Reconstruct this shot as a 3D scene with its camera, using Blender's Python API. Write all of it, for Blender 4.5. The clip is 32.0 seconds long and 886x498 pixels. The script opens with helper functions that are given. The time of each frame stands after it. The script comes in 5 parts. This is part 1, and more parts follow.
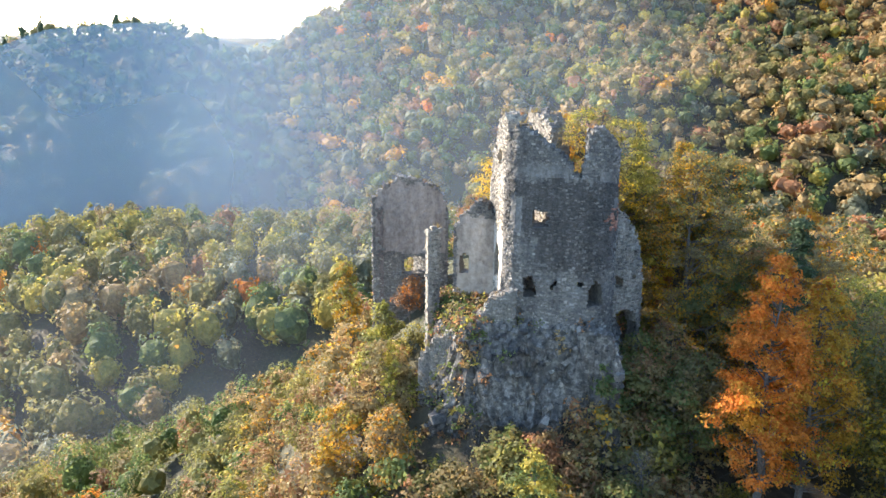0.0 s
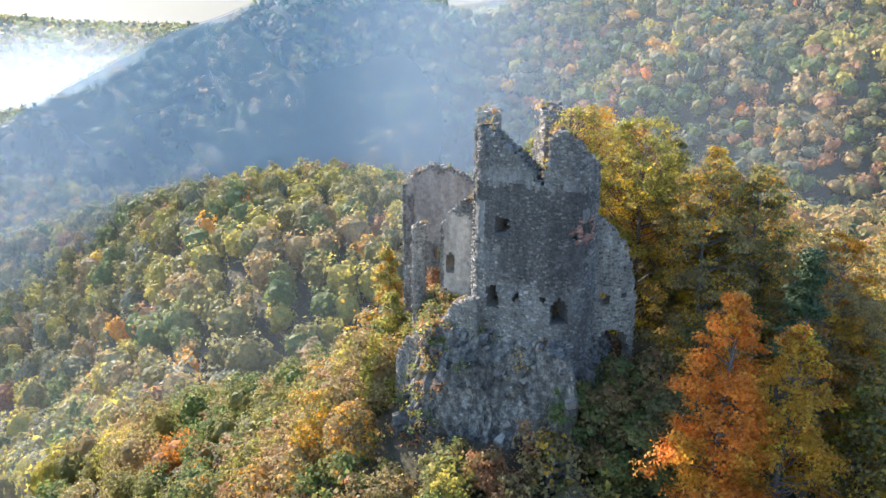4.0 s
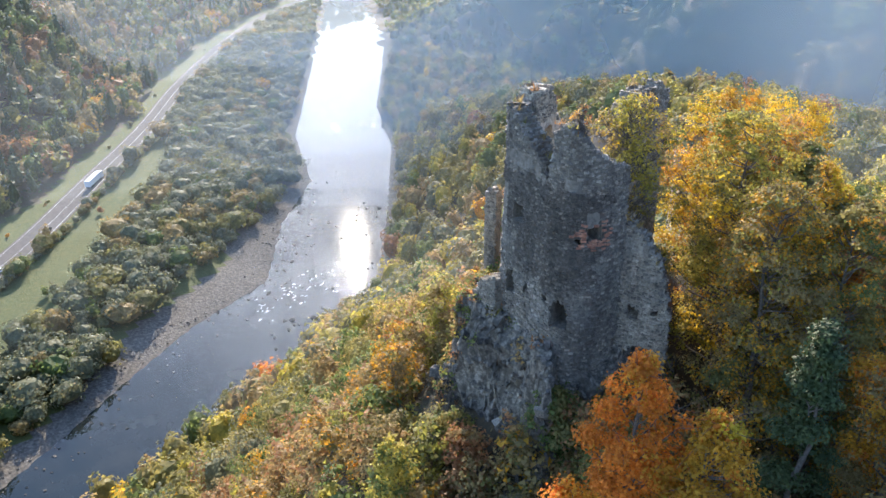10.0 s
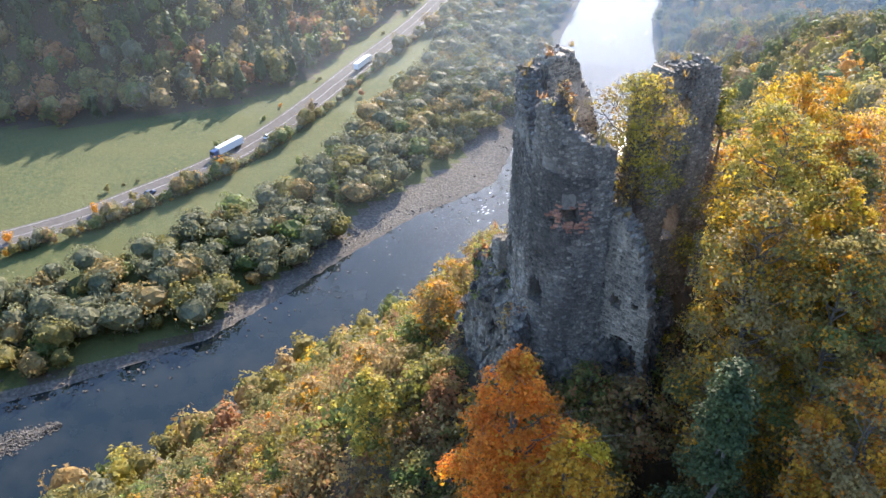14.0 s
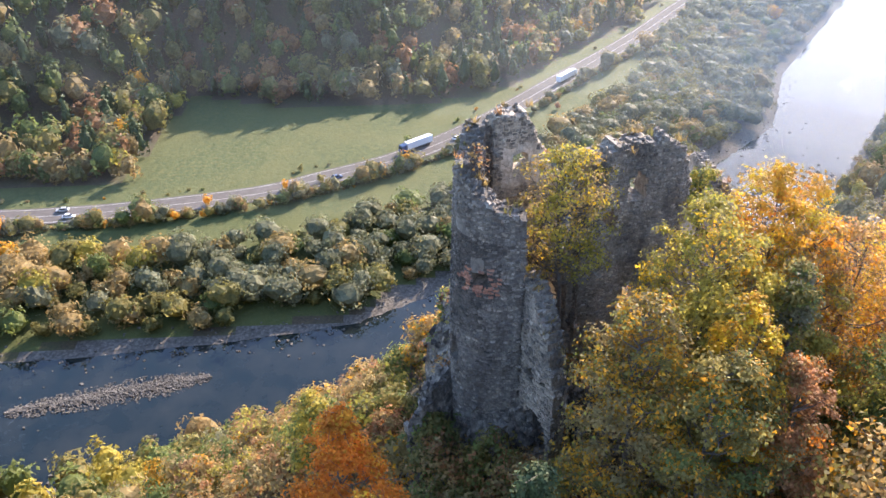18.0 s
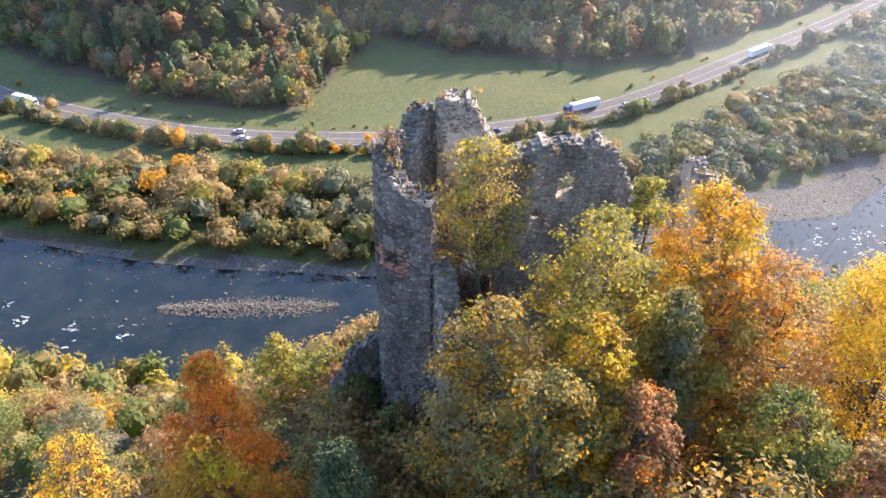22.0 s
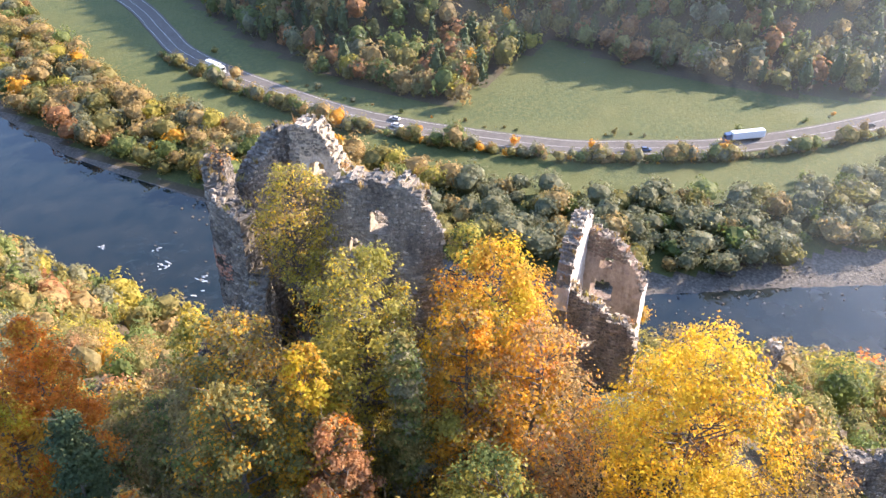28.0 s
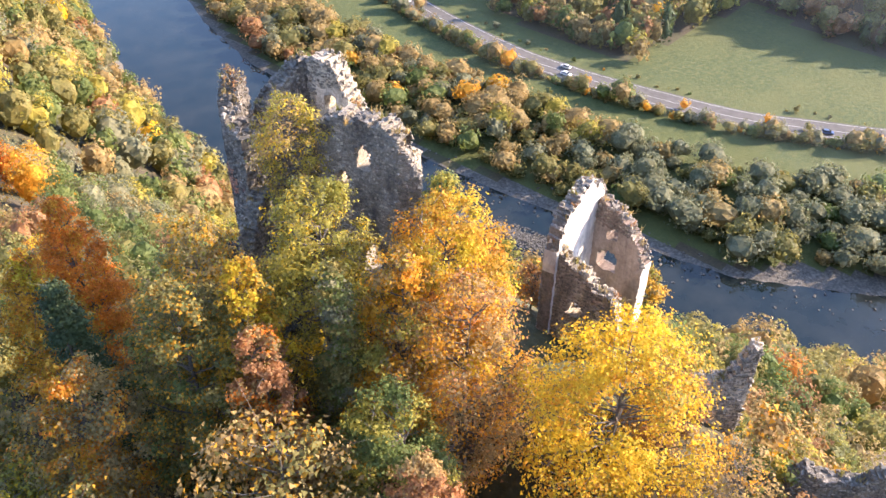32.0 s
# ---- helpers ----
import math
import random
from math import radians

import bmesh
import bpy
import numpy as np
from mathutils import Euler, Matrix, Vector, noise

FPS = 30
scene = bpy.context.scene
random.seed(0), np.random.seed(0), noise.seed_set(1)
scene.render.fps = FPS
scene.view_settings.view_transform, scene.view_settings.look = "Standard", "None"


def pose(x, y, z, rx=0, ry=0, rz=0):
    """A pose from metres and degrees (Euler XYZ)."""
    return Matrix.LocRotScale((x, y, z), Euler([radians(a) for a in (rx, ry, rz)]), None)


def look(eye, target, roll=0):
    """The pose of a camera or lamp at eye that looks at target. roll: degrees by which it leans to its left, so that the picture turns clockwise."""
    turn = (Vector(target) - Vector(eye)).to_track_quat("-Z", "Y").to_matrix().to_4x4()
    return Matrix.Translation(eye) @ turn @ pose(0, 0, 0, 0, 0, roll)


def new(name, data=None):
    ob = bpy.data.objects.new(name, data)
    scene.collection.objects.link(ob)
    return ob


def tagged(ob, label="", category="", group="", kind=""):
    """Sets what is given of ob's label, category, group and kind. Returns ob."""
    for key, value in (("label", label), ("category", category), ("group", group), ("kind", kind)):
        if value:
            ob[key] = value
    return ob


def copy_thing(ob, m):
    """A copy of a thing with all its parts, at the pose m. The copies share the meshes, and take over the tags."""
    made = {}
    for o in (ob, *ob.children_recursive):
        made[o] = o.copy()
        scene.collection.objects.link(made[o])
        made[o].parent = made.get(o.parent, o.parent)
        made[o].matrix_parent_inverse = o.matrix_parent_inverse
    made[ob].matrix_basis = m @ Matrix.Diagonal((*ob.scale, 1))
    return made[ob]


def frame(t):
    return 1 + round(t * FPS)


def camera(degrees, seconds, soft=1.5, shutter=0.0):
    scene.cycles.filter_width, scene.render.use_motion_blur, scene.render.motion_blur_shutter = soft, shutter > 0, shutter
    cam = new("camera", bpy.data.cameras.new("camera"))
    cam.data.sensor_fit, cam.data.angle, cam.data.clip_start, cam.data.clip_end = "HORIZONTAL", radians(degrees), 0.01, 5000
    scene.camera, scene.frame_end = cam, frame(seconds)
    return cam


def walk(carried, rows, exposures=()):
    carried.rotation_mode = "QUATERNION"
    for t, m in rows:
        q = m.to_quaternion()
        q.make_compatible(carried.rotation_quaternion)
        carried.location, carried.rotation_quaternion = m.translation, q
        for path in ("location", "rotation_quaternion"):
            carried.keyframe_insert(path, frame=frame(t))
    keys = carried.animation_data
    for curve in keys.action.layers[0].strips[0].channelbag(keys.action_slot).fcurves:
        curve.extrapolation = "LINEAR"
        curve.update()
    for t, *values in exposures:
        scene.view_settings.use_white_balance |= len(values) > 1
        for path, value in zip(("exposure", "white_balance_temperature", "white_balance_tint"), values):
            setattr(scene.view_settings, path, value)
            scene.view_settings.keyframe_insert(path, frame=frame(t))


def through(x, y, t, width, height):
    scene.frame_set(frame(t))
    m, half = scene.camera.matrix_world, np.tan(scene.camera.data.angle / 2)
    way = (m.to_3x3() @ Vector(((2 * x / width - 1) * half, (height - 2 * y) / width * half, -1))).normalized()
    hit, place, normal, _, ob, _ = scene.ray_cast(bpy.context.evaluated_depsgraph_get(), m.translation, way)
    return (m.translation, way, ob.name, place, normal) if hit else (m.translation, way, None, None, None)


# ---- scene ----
cam = camera(56.0, 32.0)
METRES, EYE, TILT, LEAN, TURN = 120.0, 136.0, -15.5, -0.5, 0.0
ROWS = [
    (0.0, 0.0, 0.0, 0.0, -0.0, -0.0, 0.0),
    (0.5, 0.0183, 0.0026, 0.0023, 2.04, -0.07, -0.52),
    (1.0, 0.0365, 0.0058, 0.005, 4.39, -0.04, -1.12),
    (1.5, 0.0546, 0.0094, 0.008, 6.56, -0.01, -1.67),
    (2.0, 0.0725, 0.0141, 0.0111, 8.56, -0.03, -2.16),
    (2.5, 0.0902, 0.0193, 0.0145, 10.76, -0.48, -2.71),
    (3.0, 0.1077, 0.025, 0.0181, 12.65, -1.34, -3.21),
    (3.5, 0.125, 0.0316, 0.0218, 14.32, -2.25, -3.67),
    (5.5, 0.1896, 0.0575, 0.0409, 23.25, -6.19, -5.89),
    (6.0, 0.2046, 0.0651, 0.0461, 25.42, -7.17, -6.44),
    (6.5, 0.2191, 0.0739, 0.0513, 27.74, -8.14, -7.0),
    (7.0, 0.2332, 0.0835, 0.0567, 30.02, -9.14, -7.51),
    (7.5, 0.2467, 0.0932, 0.062, 32.77, -10.19, -8.14),
    (8.0, 0.2597, 0.1033, 0.0677, 35.42, -11.17, -8.72),
    (8.5, 0.2721, 0.1142, 0.0732, 38.08, -12.09, -9.28),
    (9.0, 0.284, 0.1253, 0.0793, 41.31, -13.14, -9.9),
    (9.5, 0.2952, 0.1367, 0.0858, 44.55, -14.22, -10.51),
    (10.0, 0.306, 0.1485, 0.0925, 47.31, -14.71, -11.01),
    (10.5, 0.316, 0.1611, 0.0995, 49.89, -15.12, -11.42),
    (11.0, 0.3255, 0.1738, 0.1062, 52.32, -16.16, -11.79),
    (11.5, 0.3342, 0.187, 0.1123, 54.26, -17.16, -12.11),
    (12.0, 0.3423, 0.1998, 0.1183, 55.81, -18.6, -12.41),
    (12.5, 0.3499, 0.2128, 0.1245, 57.7, -20.19, -12.72),
    (13.0, 0.3567, 0.226, 0.1306, 60.8, -22.06, -13.14),
    (13.5, 0.3632, 0.2391, 0.1375, 64.74, -24.17, -13.59),
    (14.0, 0.369, 0.2526, 0.1446, 68.11, -25.76, -13.92),
    (14.5, 0.3744, 0.2661, 0.1516, 71.24, -26.55, -14.23),
    (15.0, 0.3785, 0.2806, 0.1587, 74.45, -27.25, -14.5),
    (15.5, 0.3828, 0.2948, 0.1662, 77.97, -28.04, -14.77),
    (17.5, 0.3871, 0.3553, 0.1881, 84.0, -29.47, -15.32),
    (18.0, 0.3883, 0.3693, 0.1939, 85.38, -29.77, -15.41),
    (18.5, 0.3888, 0.3834, 0.1992, 86.61, -30.38, -15.45),
    (19.0, 0.3893, 0.397, 0.2044, 87.68, -31.32, -15.49),
    (19.5, 0.3896, 0.4102, 0.2096, 88.65, -32.21, -15.55),
    (20.0, 0.3893, 0.4233, 0.2152, 91.36, -33.56, -15.54),
    (20.5, 0.3887, 0.4363, 0.221, 94.47, -34.93, -15.5),
    (21.0, 0.3878, 0.4491, 0.2267, 97.44, -36.08, -15.51),
    (21.5, 0.3865, 0.4619, 0.2327, 99.29, -36.67, -15.45),
    (22.0, 0.3846, 0.4749, 0.2385, 100.79, -37.09, -15.43),
    (22.5, 0.3824, 0.4877, 0.2442, 101.87, -37.4, -15.46),
    (23.0, 0.38, 0.5006, 0.2501, 103.06, -37.75, -15.43),
    (23.5, 0.3773, 0.5136, 0.2558, 104.72, -38.21, -15.35),
    (24.0, 0.3743, 0.5266, 0.2613, 106.39, -38.66, -15.3),
    (24.5, 0.371, 0.5396, 0.2671, 108.12, -39.14, -15.19),
    (25.0, 0.3676, 0.5525, 0.2726, 109.45, -39.44, -15.09),
    (25.5, 0.3637, 0.565, 0.2782, 111.05, -39.83, -14.98),
    (27.5, 0.3473, 0.6114, 0.2995, 116.35, -41.15, -14.47),
    (28.0, 0.3426, 0.6224, 0.3039, 116.62, -41.35, -14.44),
    (28.5, 0.3379, 0.6331, 0.308, 116.91, -41.63, -14.4),
    (29.0, 0.3332, 0.6435, 0.3119, 117.22, -42.7, -14.36),
    (29.5, 0.3282, 0.6535, 0.3154, 118.23, -44.31, -14.24),
    (30.0, 0.3234, 0.6633, 0.3192, 120.35, -46.13, -13.96),
    (30.5, 0.3184, 0.6729, 0.3232, 123.16, -46.93, -13.65),
    (31.0, 0.3131, 0.6822, 0.328, 126.38, -47.65, -13.29),
    (31.5, 0.3078, 0.6921, 0.3326, 129.16, -48.19, -12.86),
    (32.0, 0.3019, 0.7017, 0.337, 131.88, -48.72, -12.41),
]
walk(cam, [(t, pose(0, 0, EYE, TILT, LEAN, TURN) @ pose(METRES * x, METRES * y, METRES * z, 90 + pitch, roll, yaw)) for t, x, y, z, yaw, pitch, roll in ROWS],
     [(0, 2.2, 5800, 8.5), (3.5, 2.2, 5800, 8.5), (7, 2.04, 5850, 9.5), (10, 1.97, 5900, 10.5), (14, 2.12, 6050, 13), (20, 2.3, 6300, 19), (25, 2.4, 6250, 18), (32, 2.42, 6350, 19)])

# ---- light ----
SUN_AZ, SUN_EL = 55.0, 25.0
sun_way = Vector((-math.sin(radians(SUN_AZ)) * math.cos(radians(SUN_EL)), math.cos(radians(SUN_AZ)) * math.cos(radians(SUN_EL)), math.sin(radians(SUN_EL))))
world = bpy.data.worlds.new("world")
scene.world = world
world.use_nodes = True
wn = world.node_tree
sky = wn.nodes.new("ShaderNodeTexSky")
sky.sky_type, sky.sun_disc = "NISHITA", False
sky.sun_elevation, sky.sun_rotation = radians(SUN_EL), radians(-SUN_AZ)
sky.air_density, sky.dust_density, sky.altitude = 1.0, 0.8, 450
sky.ozone_density = 2.0
wn.links.new(sky.outputs[0], wn.nodes["Background"].inputs[0])
wn.nodes["Background"].inputs[1].default_value = 0.15
lamp = bpy.data.lights.new("sun", "SUN")
lamp.energy, lamp.angle, lamp.color = 3.7, radians(0.7), (1.0, 0.84, 0.64)
new("sun", lamp).matrix_world = look(sun_way * 900, (0, 0, 0))


# ---- materials ----
def material(name, rough=0.9, metal=0.0):
    m = bpy.data.materials.new(name)
    m.use_nodes = True
    b = m.node_tree.nodes["Principled BSDF"]
    b.inputs["Roughness"].default_value, b.inputs["Metallic"].default_value = rough, metal
    return m, m.node_tree, b


def ramp(nt, source, stops):
    r = nt.nodes.new("ShaderNodeValToRGB")
    e = r.color_ramp.elements
    while len(e) < len(stops):
        e.new(0.5)
    for k, (p, c) in enumerate(stops):
        e[k].position, e[k].color = p, (*c, 1)
    nt.links.new(source, r.inputs[0])
    return r.outputs[0]


def noise_tex(nt, scale, detail=4.0, rough=0.6, where=None):
    n = nt.nodes.new("ShaderNodeTexNoise")
    n.inputs["Scale"].default_value, n.inputs["Detail"].default_value, n.inputs["Roughness"].default_value = scale, detail, rough
    if where is None:
        where = nt.nodes.new("ShaderNodeNewGeometry").outputs["Position"]
    nt.links.new(where, n.inputs["Vector"])
    return n.outputs["Fac"]


def blend(nt, fac, a, b, kind="MIX"):
    m = nt.nodes.new("ShaderNodeMix")
    m.data_type, m.blend_type = "RGBA", kind
    for sock, v in ((m.inputs[0], fac), (m.inputs[6], a), (m.inputs[7], b)):
        if isinstance(v, (int, float)):
            sock.default_value = v
        elif isinstance(v, tuple):
            sock.default_value = (*v, 1)
        else:
            nt.links.new(v, sock)
    return m.outputs[2]


def bump(nt, b, height, strength=0.5, distance=0.1):
    n = nt.nodes.new("ShaderNodeBump")
    n.inputs["Strength"].default_value, n.inputs["Distance"].default_value = strength, distance
    nt.links.new(height, n.inputs["Height"])
    nt.links.new(n.outputs[0], b.inputs["Normal"])


def leaf_material(name, dark, mid, light, through=0.5):
    m, nt, b = material(name, 0.65)
    geo = nt.nodes.new("ShaderNodeNewGeometry")
    info = nt.nodes.new("ShaderNodeObjectInfo")
    per_leaf = ramp(nt, geo.outputs["Random Per Island"], [(0.0, tuple((a + b) / 2 for a, b in zip(dark, mid))), (0.5, mid), (1.0, tuple((a + b) / 2 for a, b in zip(mid, light)))])
    patch = ramp(nt, noise_tex(nt, 0.35, 2.0), [(0.3, (0.75, 0.82, 0.8)), (0.7, (1.22, 1.14, 1.0))])
    col = blend(nt, 1.0, per_leaf, patch, "MULTIPLY")
    clump = ramp(nt, noise_tex(nt, 1.3, 3.0, 0.7), [(0.32, (0.72, 0.75, 0.78)), (0.66, (1.3, 1.25, 1.14))])
    col = blend(nt, 1.0, col, clump, "MULTIPLY")
    own = ramp(nt, info.outputs["Random"], [(0.0, (0.82, 0.9, 0.9)), (1.0, (1.12, 1.05, 1.0))])
    col = blend(nt, 1.0, col, own, "MULTIPLY")
    nt.links.new(col, b.inputs["Base Color"])
    b.inputs["Specular IOR Level"].default_value = 0.25
    tr = nt.nodes.new("ShaderNodeBsdfTranslucent")
    nt.links.new(col, tr.inputs[0])
    mix = nt.nodes.new("ShaderNodeMixShader")
    mix.inputs[0].default_value = through
    nt.links.new(b.outputs[0], mix.inputs[1])
    nt.links.new(tr.outputs[0], mix.inputs[2])
    nt.links.new(mix.outputs[0], nt.nodes["Material Output"].inputs[0])
    return m


LEAF = {
    "green": leaf_material("leaf_green", (0.08, 0.104, 0.034), (0.143, 0.176, 0.057), (0.24, 0.265, 0.095), 0.55),
    "olive": leaf_material("leaf_olive", (0.118, 0.118, 0.043), (0.222, 0.195, 0.07), (0.345, 0.287, 0.118), 0.55),
    "lime": leaf_material("leaf_yellow_green", (0.19, 0.172, 0.038), (0.37, 0.312, 0.064), (0.55, 0.44, 0.11), 0.55),
    "yellow": leaf_material("leaf_yellow", (0.362, 0.232, 0.017), (0.652, 0.42, 0.029), (0.75, 0.609, 0.072)),
    "gold": leaf_material("leaf_gold", (0.319, 0.16, 0.017), (0.58, 0.29, 0.029), (0.75, 0.435, 0.058)),
    "orange": leaf_material("leaf_orange", (0.348, 0.102, 0.017), (0.609, 0.203, 0.026), (0.75, 0.334, 0.043)),
    "rust": leaf_material("leaf_rust", (0.185, 0.088, 0.045), (0.32, 0.162, 0.08), (0.45, 0.255, 0.125)),
    "tan": leaf_material("leaf_tan", (0.18, 0.124, 0.056), (0.32, 0.225, 0.1), (0.45, 0.33, 0.155)),
    "willow": leaf_material("leaf_willow", (0.1, 0.108, 0.068), (0.185, 0.182, 0.115), (0.3, 0.285, 0.19)),
    "spruce": leaf_material("needle_spruce", (0.03, 0.044, 0.018), (0.055, 0.076, 0.03), (0.092, 0.118, 0.046), 0.2),
}
KINDS = list(LEAF)


def ground_material():
    m, nt, b = material("hill_ground", 0.95)
    big = noise_tex(nt, 0.05, 5.0)
    fine = noise_tex(nt, 1.4, 6.0, 0.7)
    a = ramp(nt, fine, [(0.3, (0.032, 0.024, 0.014)), (0.55, (0.07, 0.05, 0.026)), (0.75, (0.125, 0.088, 0.042))])
    g = ramp(nt, fine, [(0.3, (0.032, 0.034, 0.012)), (0.7, (0.075, 0.07, 0.026))])
    col = blend(nt, ramp(nt, big, [(0.45, (0, 0, 0)), (0.6, (1, 1, 1))]), a, g)
    nt.links.new(col, b.inputs["Base Color"])
    bump(nt, b, fine, 0.6, 0.3)
    return m


def meadow_material():
    m, nt, b = material("meadow_grass", 0.95)
    big = noise_tex(nt, 0.03, 4.0)
    mid = noise_tex(nt, 0.55, 6.0, 0.8)
    fine = noise_tex(nt, 2.0, 4.0, 0.75)
    a = ramp(nt, mid, [(0.38, (0.026, 0.046, 0.009)), (0.52, (0.056, 0.076, 0.014)), (0.64, (0.125, 0.112, 0.034))])
    c = blend(nt, ramp(nt, big, [(0.4, (0, 0, 0)), (0.65, (0.85, 0.85, 0.85))]), a, (0.09, 0.094, 0.022))
    col = blend(nt, 0.35, c, ramp(nt, fine, [(0.3, (0.018, 0.028, 0.006)), (0.7, (0.095, 0.1, 0.02))]))
    nt.links.new(col, b.inputs["Base Color"])
    bump(nt, b, mid, 0.8, 0.5)
    return m


def stone_material(name, stops, scale=3.0, tint=(0.3, 0.285, 0.26), streak=0.75):
    m, nt, b = material(name, 0.92)
    geo = nt.nodes.new("ShaderNodeNewGeometry")
    info = nt.nodes.new("ShaderNodeObjectInfo")
    fine = noise_tex(nt, scale * 3, 6.0, 0.7)
    big = noise_tex(nt, 0.45, 4.0, 0.65)
    col = ramp(nt, fine, stops)
    # lighter patches of old lime, darker lichen with runs down the wall
    col = blend(nt, ramp(nt, big, [(0.52, (0, 0, 0)), (0.7, (0.6, 0.6, 0.6))]), col, tint)
    squash = nt.nodes.new("ShaderNodeMapping")
    squash.inputs["Scale"].default_value = (1.0, 1.0, 0.3)
    nt.links.new(geo.outputs["Position"], squash.inputs[0])
    lichen = noise_tex(nt, 0.55, 5.0, 0.7, squash.outputs[0])
    col = blend(nt, streak, col, ramp(nt, lichen, [(0.36, (0.38, 0.37, 0.37)), (0.6, (1.2, 1.17, 1.13))]), "MULTIPLY")
    each = ramp(nt, geo.outputs["Random Per Island"], [(0.0, (0.52, 0.51, 0.5)), (0.4, (0.86, 0.84, 0.82)), (0.82, (1.12, 1.09, 1.05)), (1.0, (1.65, 1.6, 1.5))])
    each2 = ramp(nt, info.outputs["Random"], [(0.0, (0.8, 0.8, 0.82)), (1.0, (1.2, 1.17, 1.1))])
    col = blend(nt, 1.0, blend(nt, 1.0, col, each, "MULTIPLY"), each2, "MULTIPLY")
    nt.links.new(col, b.inputs["Base Color"])
    bump(nt, b, fine, 0.8, 0.06)
    return m


STONE = stone_material("wall_stone", [(0.3, (0.105, 0.092, 0.078)), (0.5, (0.22, 0.196, 0.166)), (0.72, (0.4, 0.36, 0.305))])
MORTAR = stone_material("wall_mortar", [(0.3, (0.115, 0.1, 0.082)), (0.5, (0.235, 0.208, 0.172)), (0.75, (0.41, 0.368, 0.31))], 2.0)
ROCK = stone_material("bare_rock", [(0.3, (0.035, 0.031, 0.026)), (0.48, (0.11, 0.098, 0.082)), (0.74, (0.4, 0.362, 0.31))], 0.9, (0.15, 0.132, 0.107), 0.9)
PLASTER = stone_material("old_plaster", [(0.25, (0.27, 0.215, 0.17)), (0.5, (0.44, 0.365, 0.295)), (0.75, (0.58, 0.5, 0.42))], 1.0, (0.38, 0.31, 0.25))
RENDER = stone_material("worn_render", [(0.3, (0.16, 0.143, 0.122)), (0.5, (0.31, 0.282, 0.245)), (0.72, (0.45, 0.415, 0.365))], 1.6, (0.36, 0.33, 0.285))
# white plaster; also paints the sunlit end of the chamber's west wall
LIMEWASH_AND_SUNLIT = stone_material("limewash_and_sunlit_end", [(0.25, (0.55, 0.52, 0.47)), (0.5, (0.74, 0.71, 0.66)), (0.75, (0.82, 0.8, 0.76))], 0.8, (0.6, 0.55, 0.48))
BRICK = stone_material("old_brick", [(0.3, (0.2, 0.085, 0.055)), (0.5, (0.36, 0.17, 0.11)), (0.75, (0.5, 0.3, 0.22))], 2.0, (0.4, 0.28, 0.2))
REDSTONE = stone_material("reddish_mortar", [(0.3, (0.13, 0.095, 0.075)), (0.5, (0.25, 0.19, 0.155)), (0.75, (0.4, 0.33, 0.28))], 2.0, (0.3, 0.22, 0.17))
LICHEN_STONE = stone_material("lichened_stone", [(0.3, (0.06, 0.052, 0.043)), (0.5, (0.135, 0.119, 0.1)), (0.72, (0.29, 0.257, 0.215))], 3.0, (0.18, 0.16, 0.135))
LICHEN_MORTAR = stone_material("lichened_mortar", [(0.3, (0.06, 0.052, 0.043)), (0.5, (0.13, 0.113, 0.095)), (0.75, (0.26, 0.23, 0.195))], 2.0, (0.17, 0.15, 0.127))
GROUND, MEADOW = ground_material(), meadow_material()


def simple(name, stops, scale, rough=0.9, strength=0.4, dist=0.05):
    m, nt, b = material(name, rough)
    f = noise_tex(nt, scale, 6.0, 0.65)
    nt.links.new(ramp(nt, f, stops), b.inputs["Base Color"])
    bump(nt, b, f, strength, dist)
    return m


BARK = simple("bark", [(0.3, (0.05, 0.04, 0.03)), (0.7, (0.16, 0.135, 0.11))], 6.0)
ASPHALT = simple("asphalt", [(0.3, (0.085, 0.077, 0.07)), (0.7, (0.13, 0.118, 0.107))], 0.6, 1.0, 0.15)
ASPHALT.node_tree.nodes["Principled BSDF"].inputs["Specular IOR Level"].default_value = 0.15
GRAVEL = simple("river_gravel", [(0.3, (0.04, 0.036, 0.03)), (0.5, (0.095, 0.083, 0.068)), (0.7, (0.19, 0.165, 0.135))], 1.1, 0.95, 1.0, 0.4)
PAINT = simple("road_paint", [(0.3, (0.32, 0.31, 0.3)), (0.7, (0.55, 0.54, 0.52))], 3.0, 0.6)


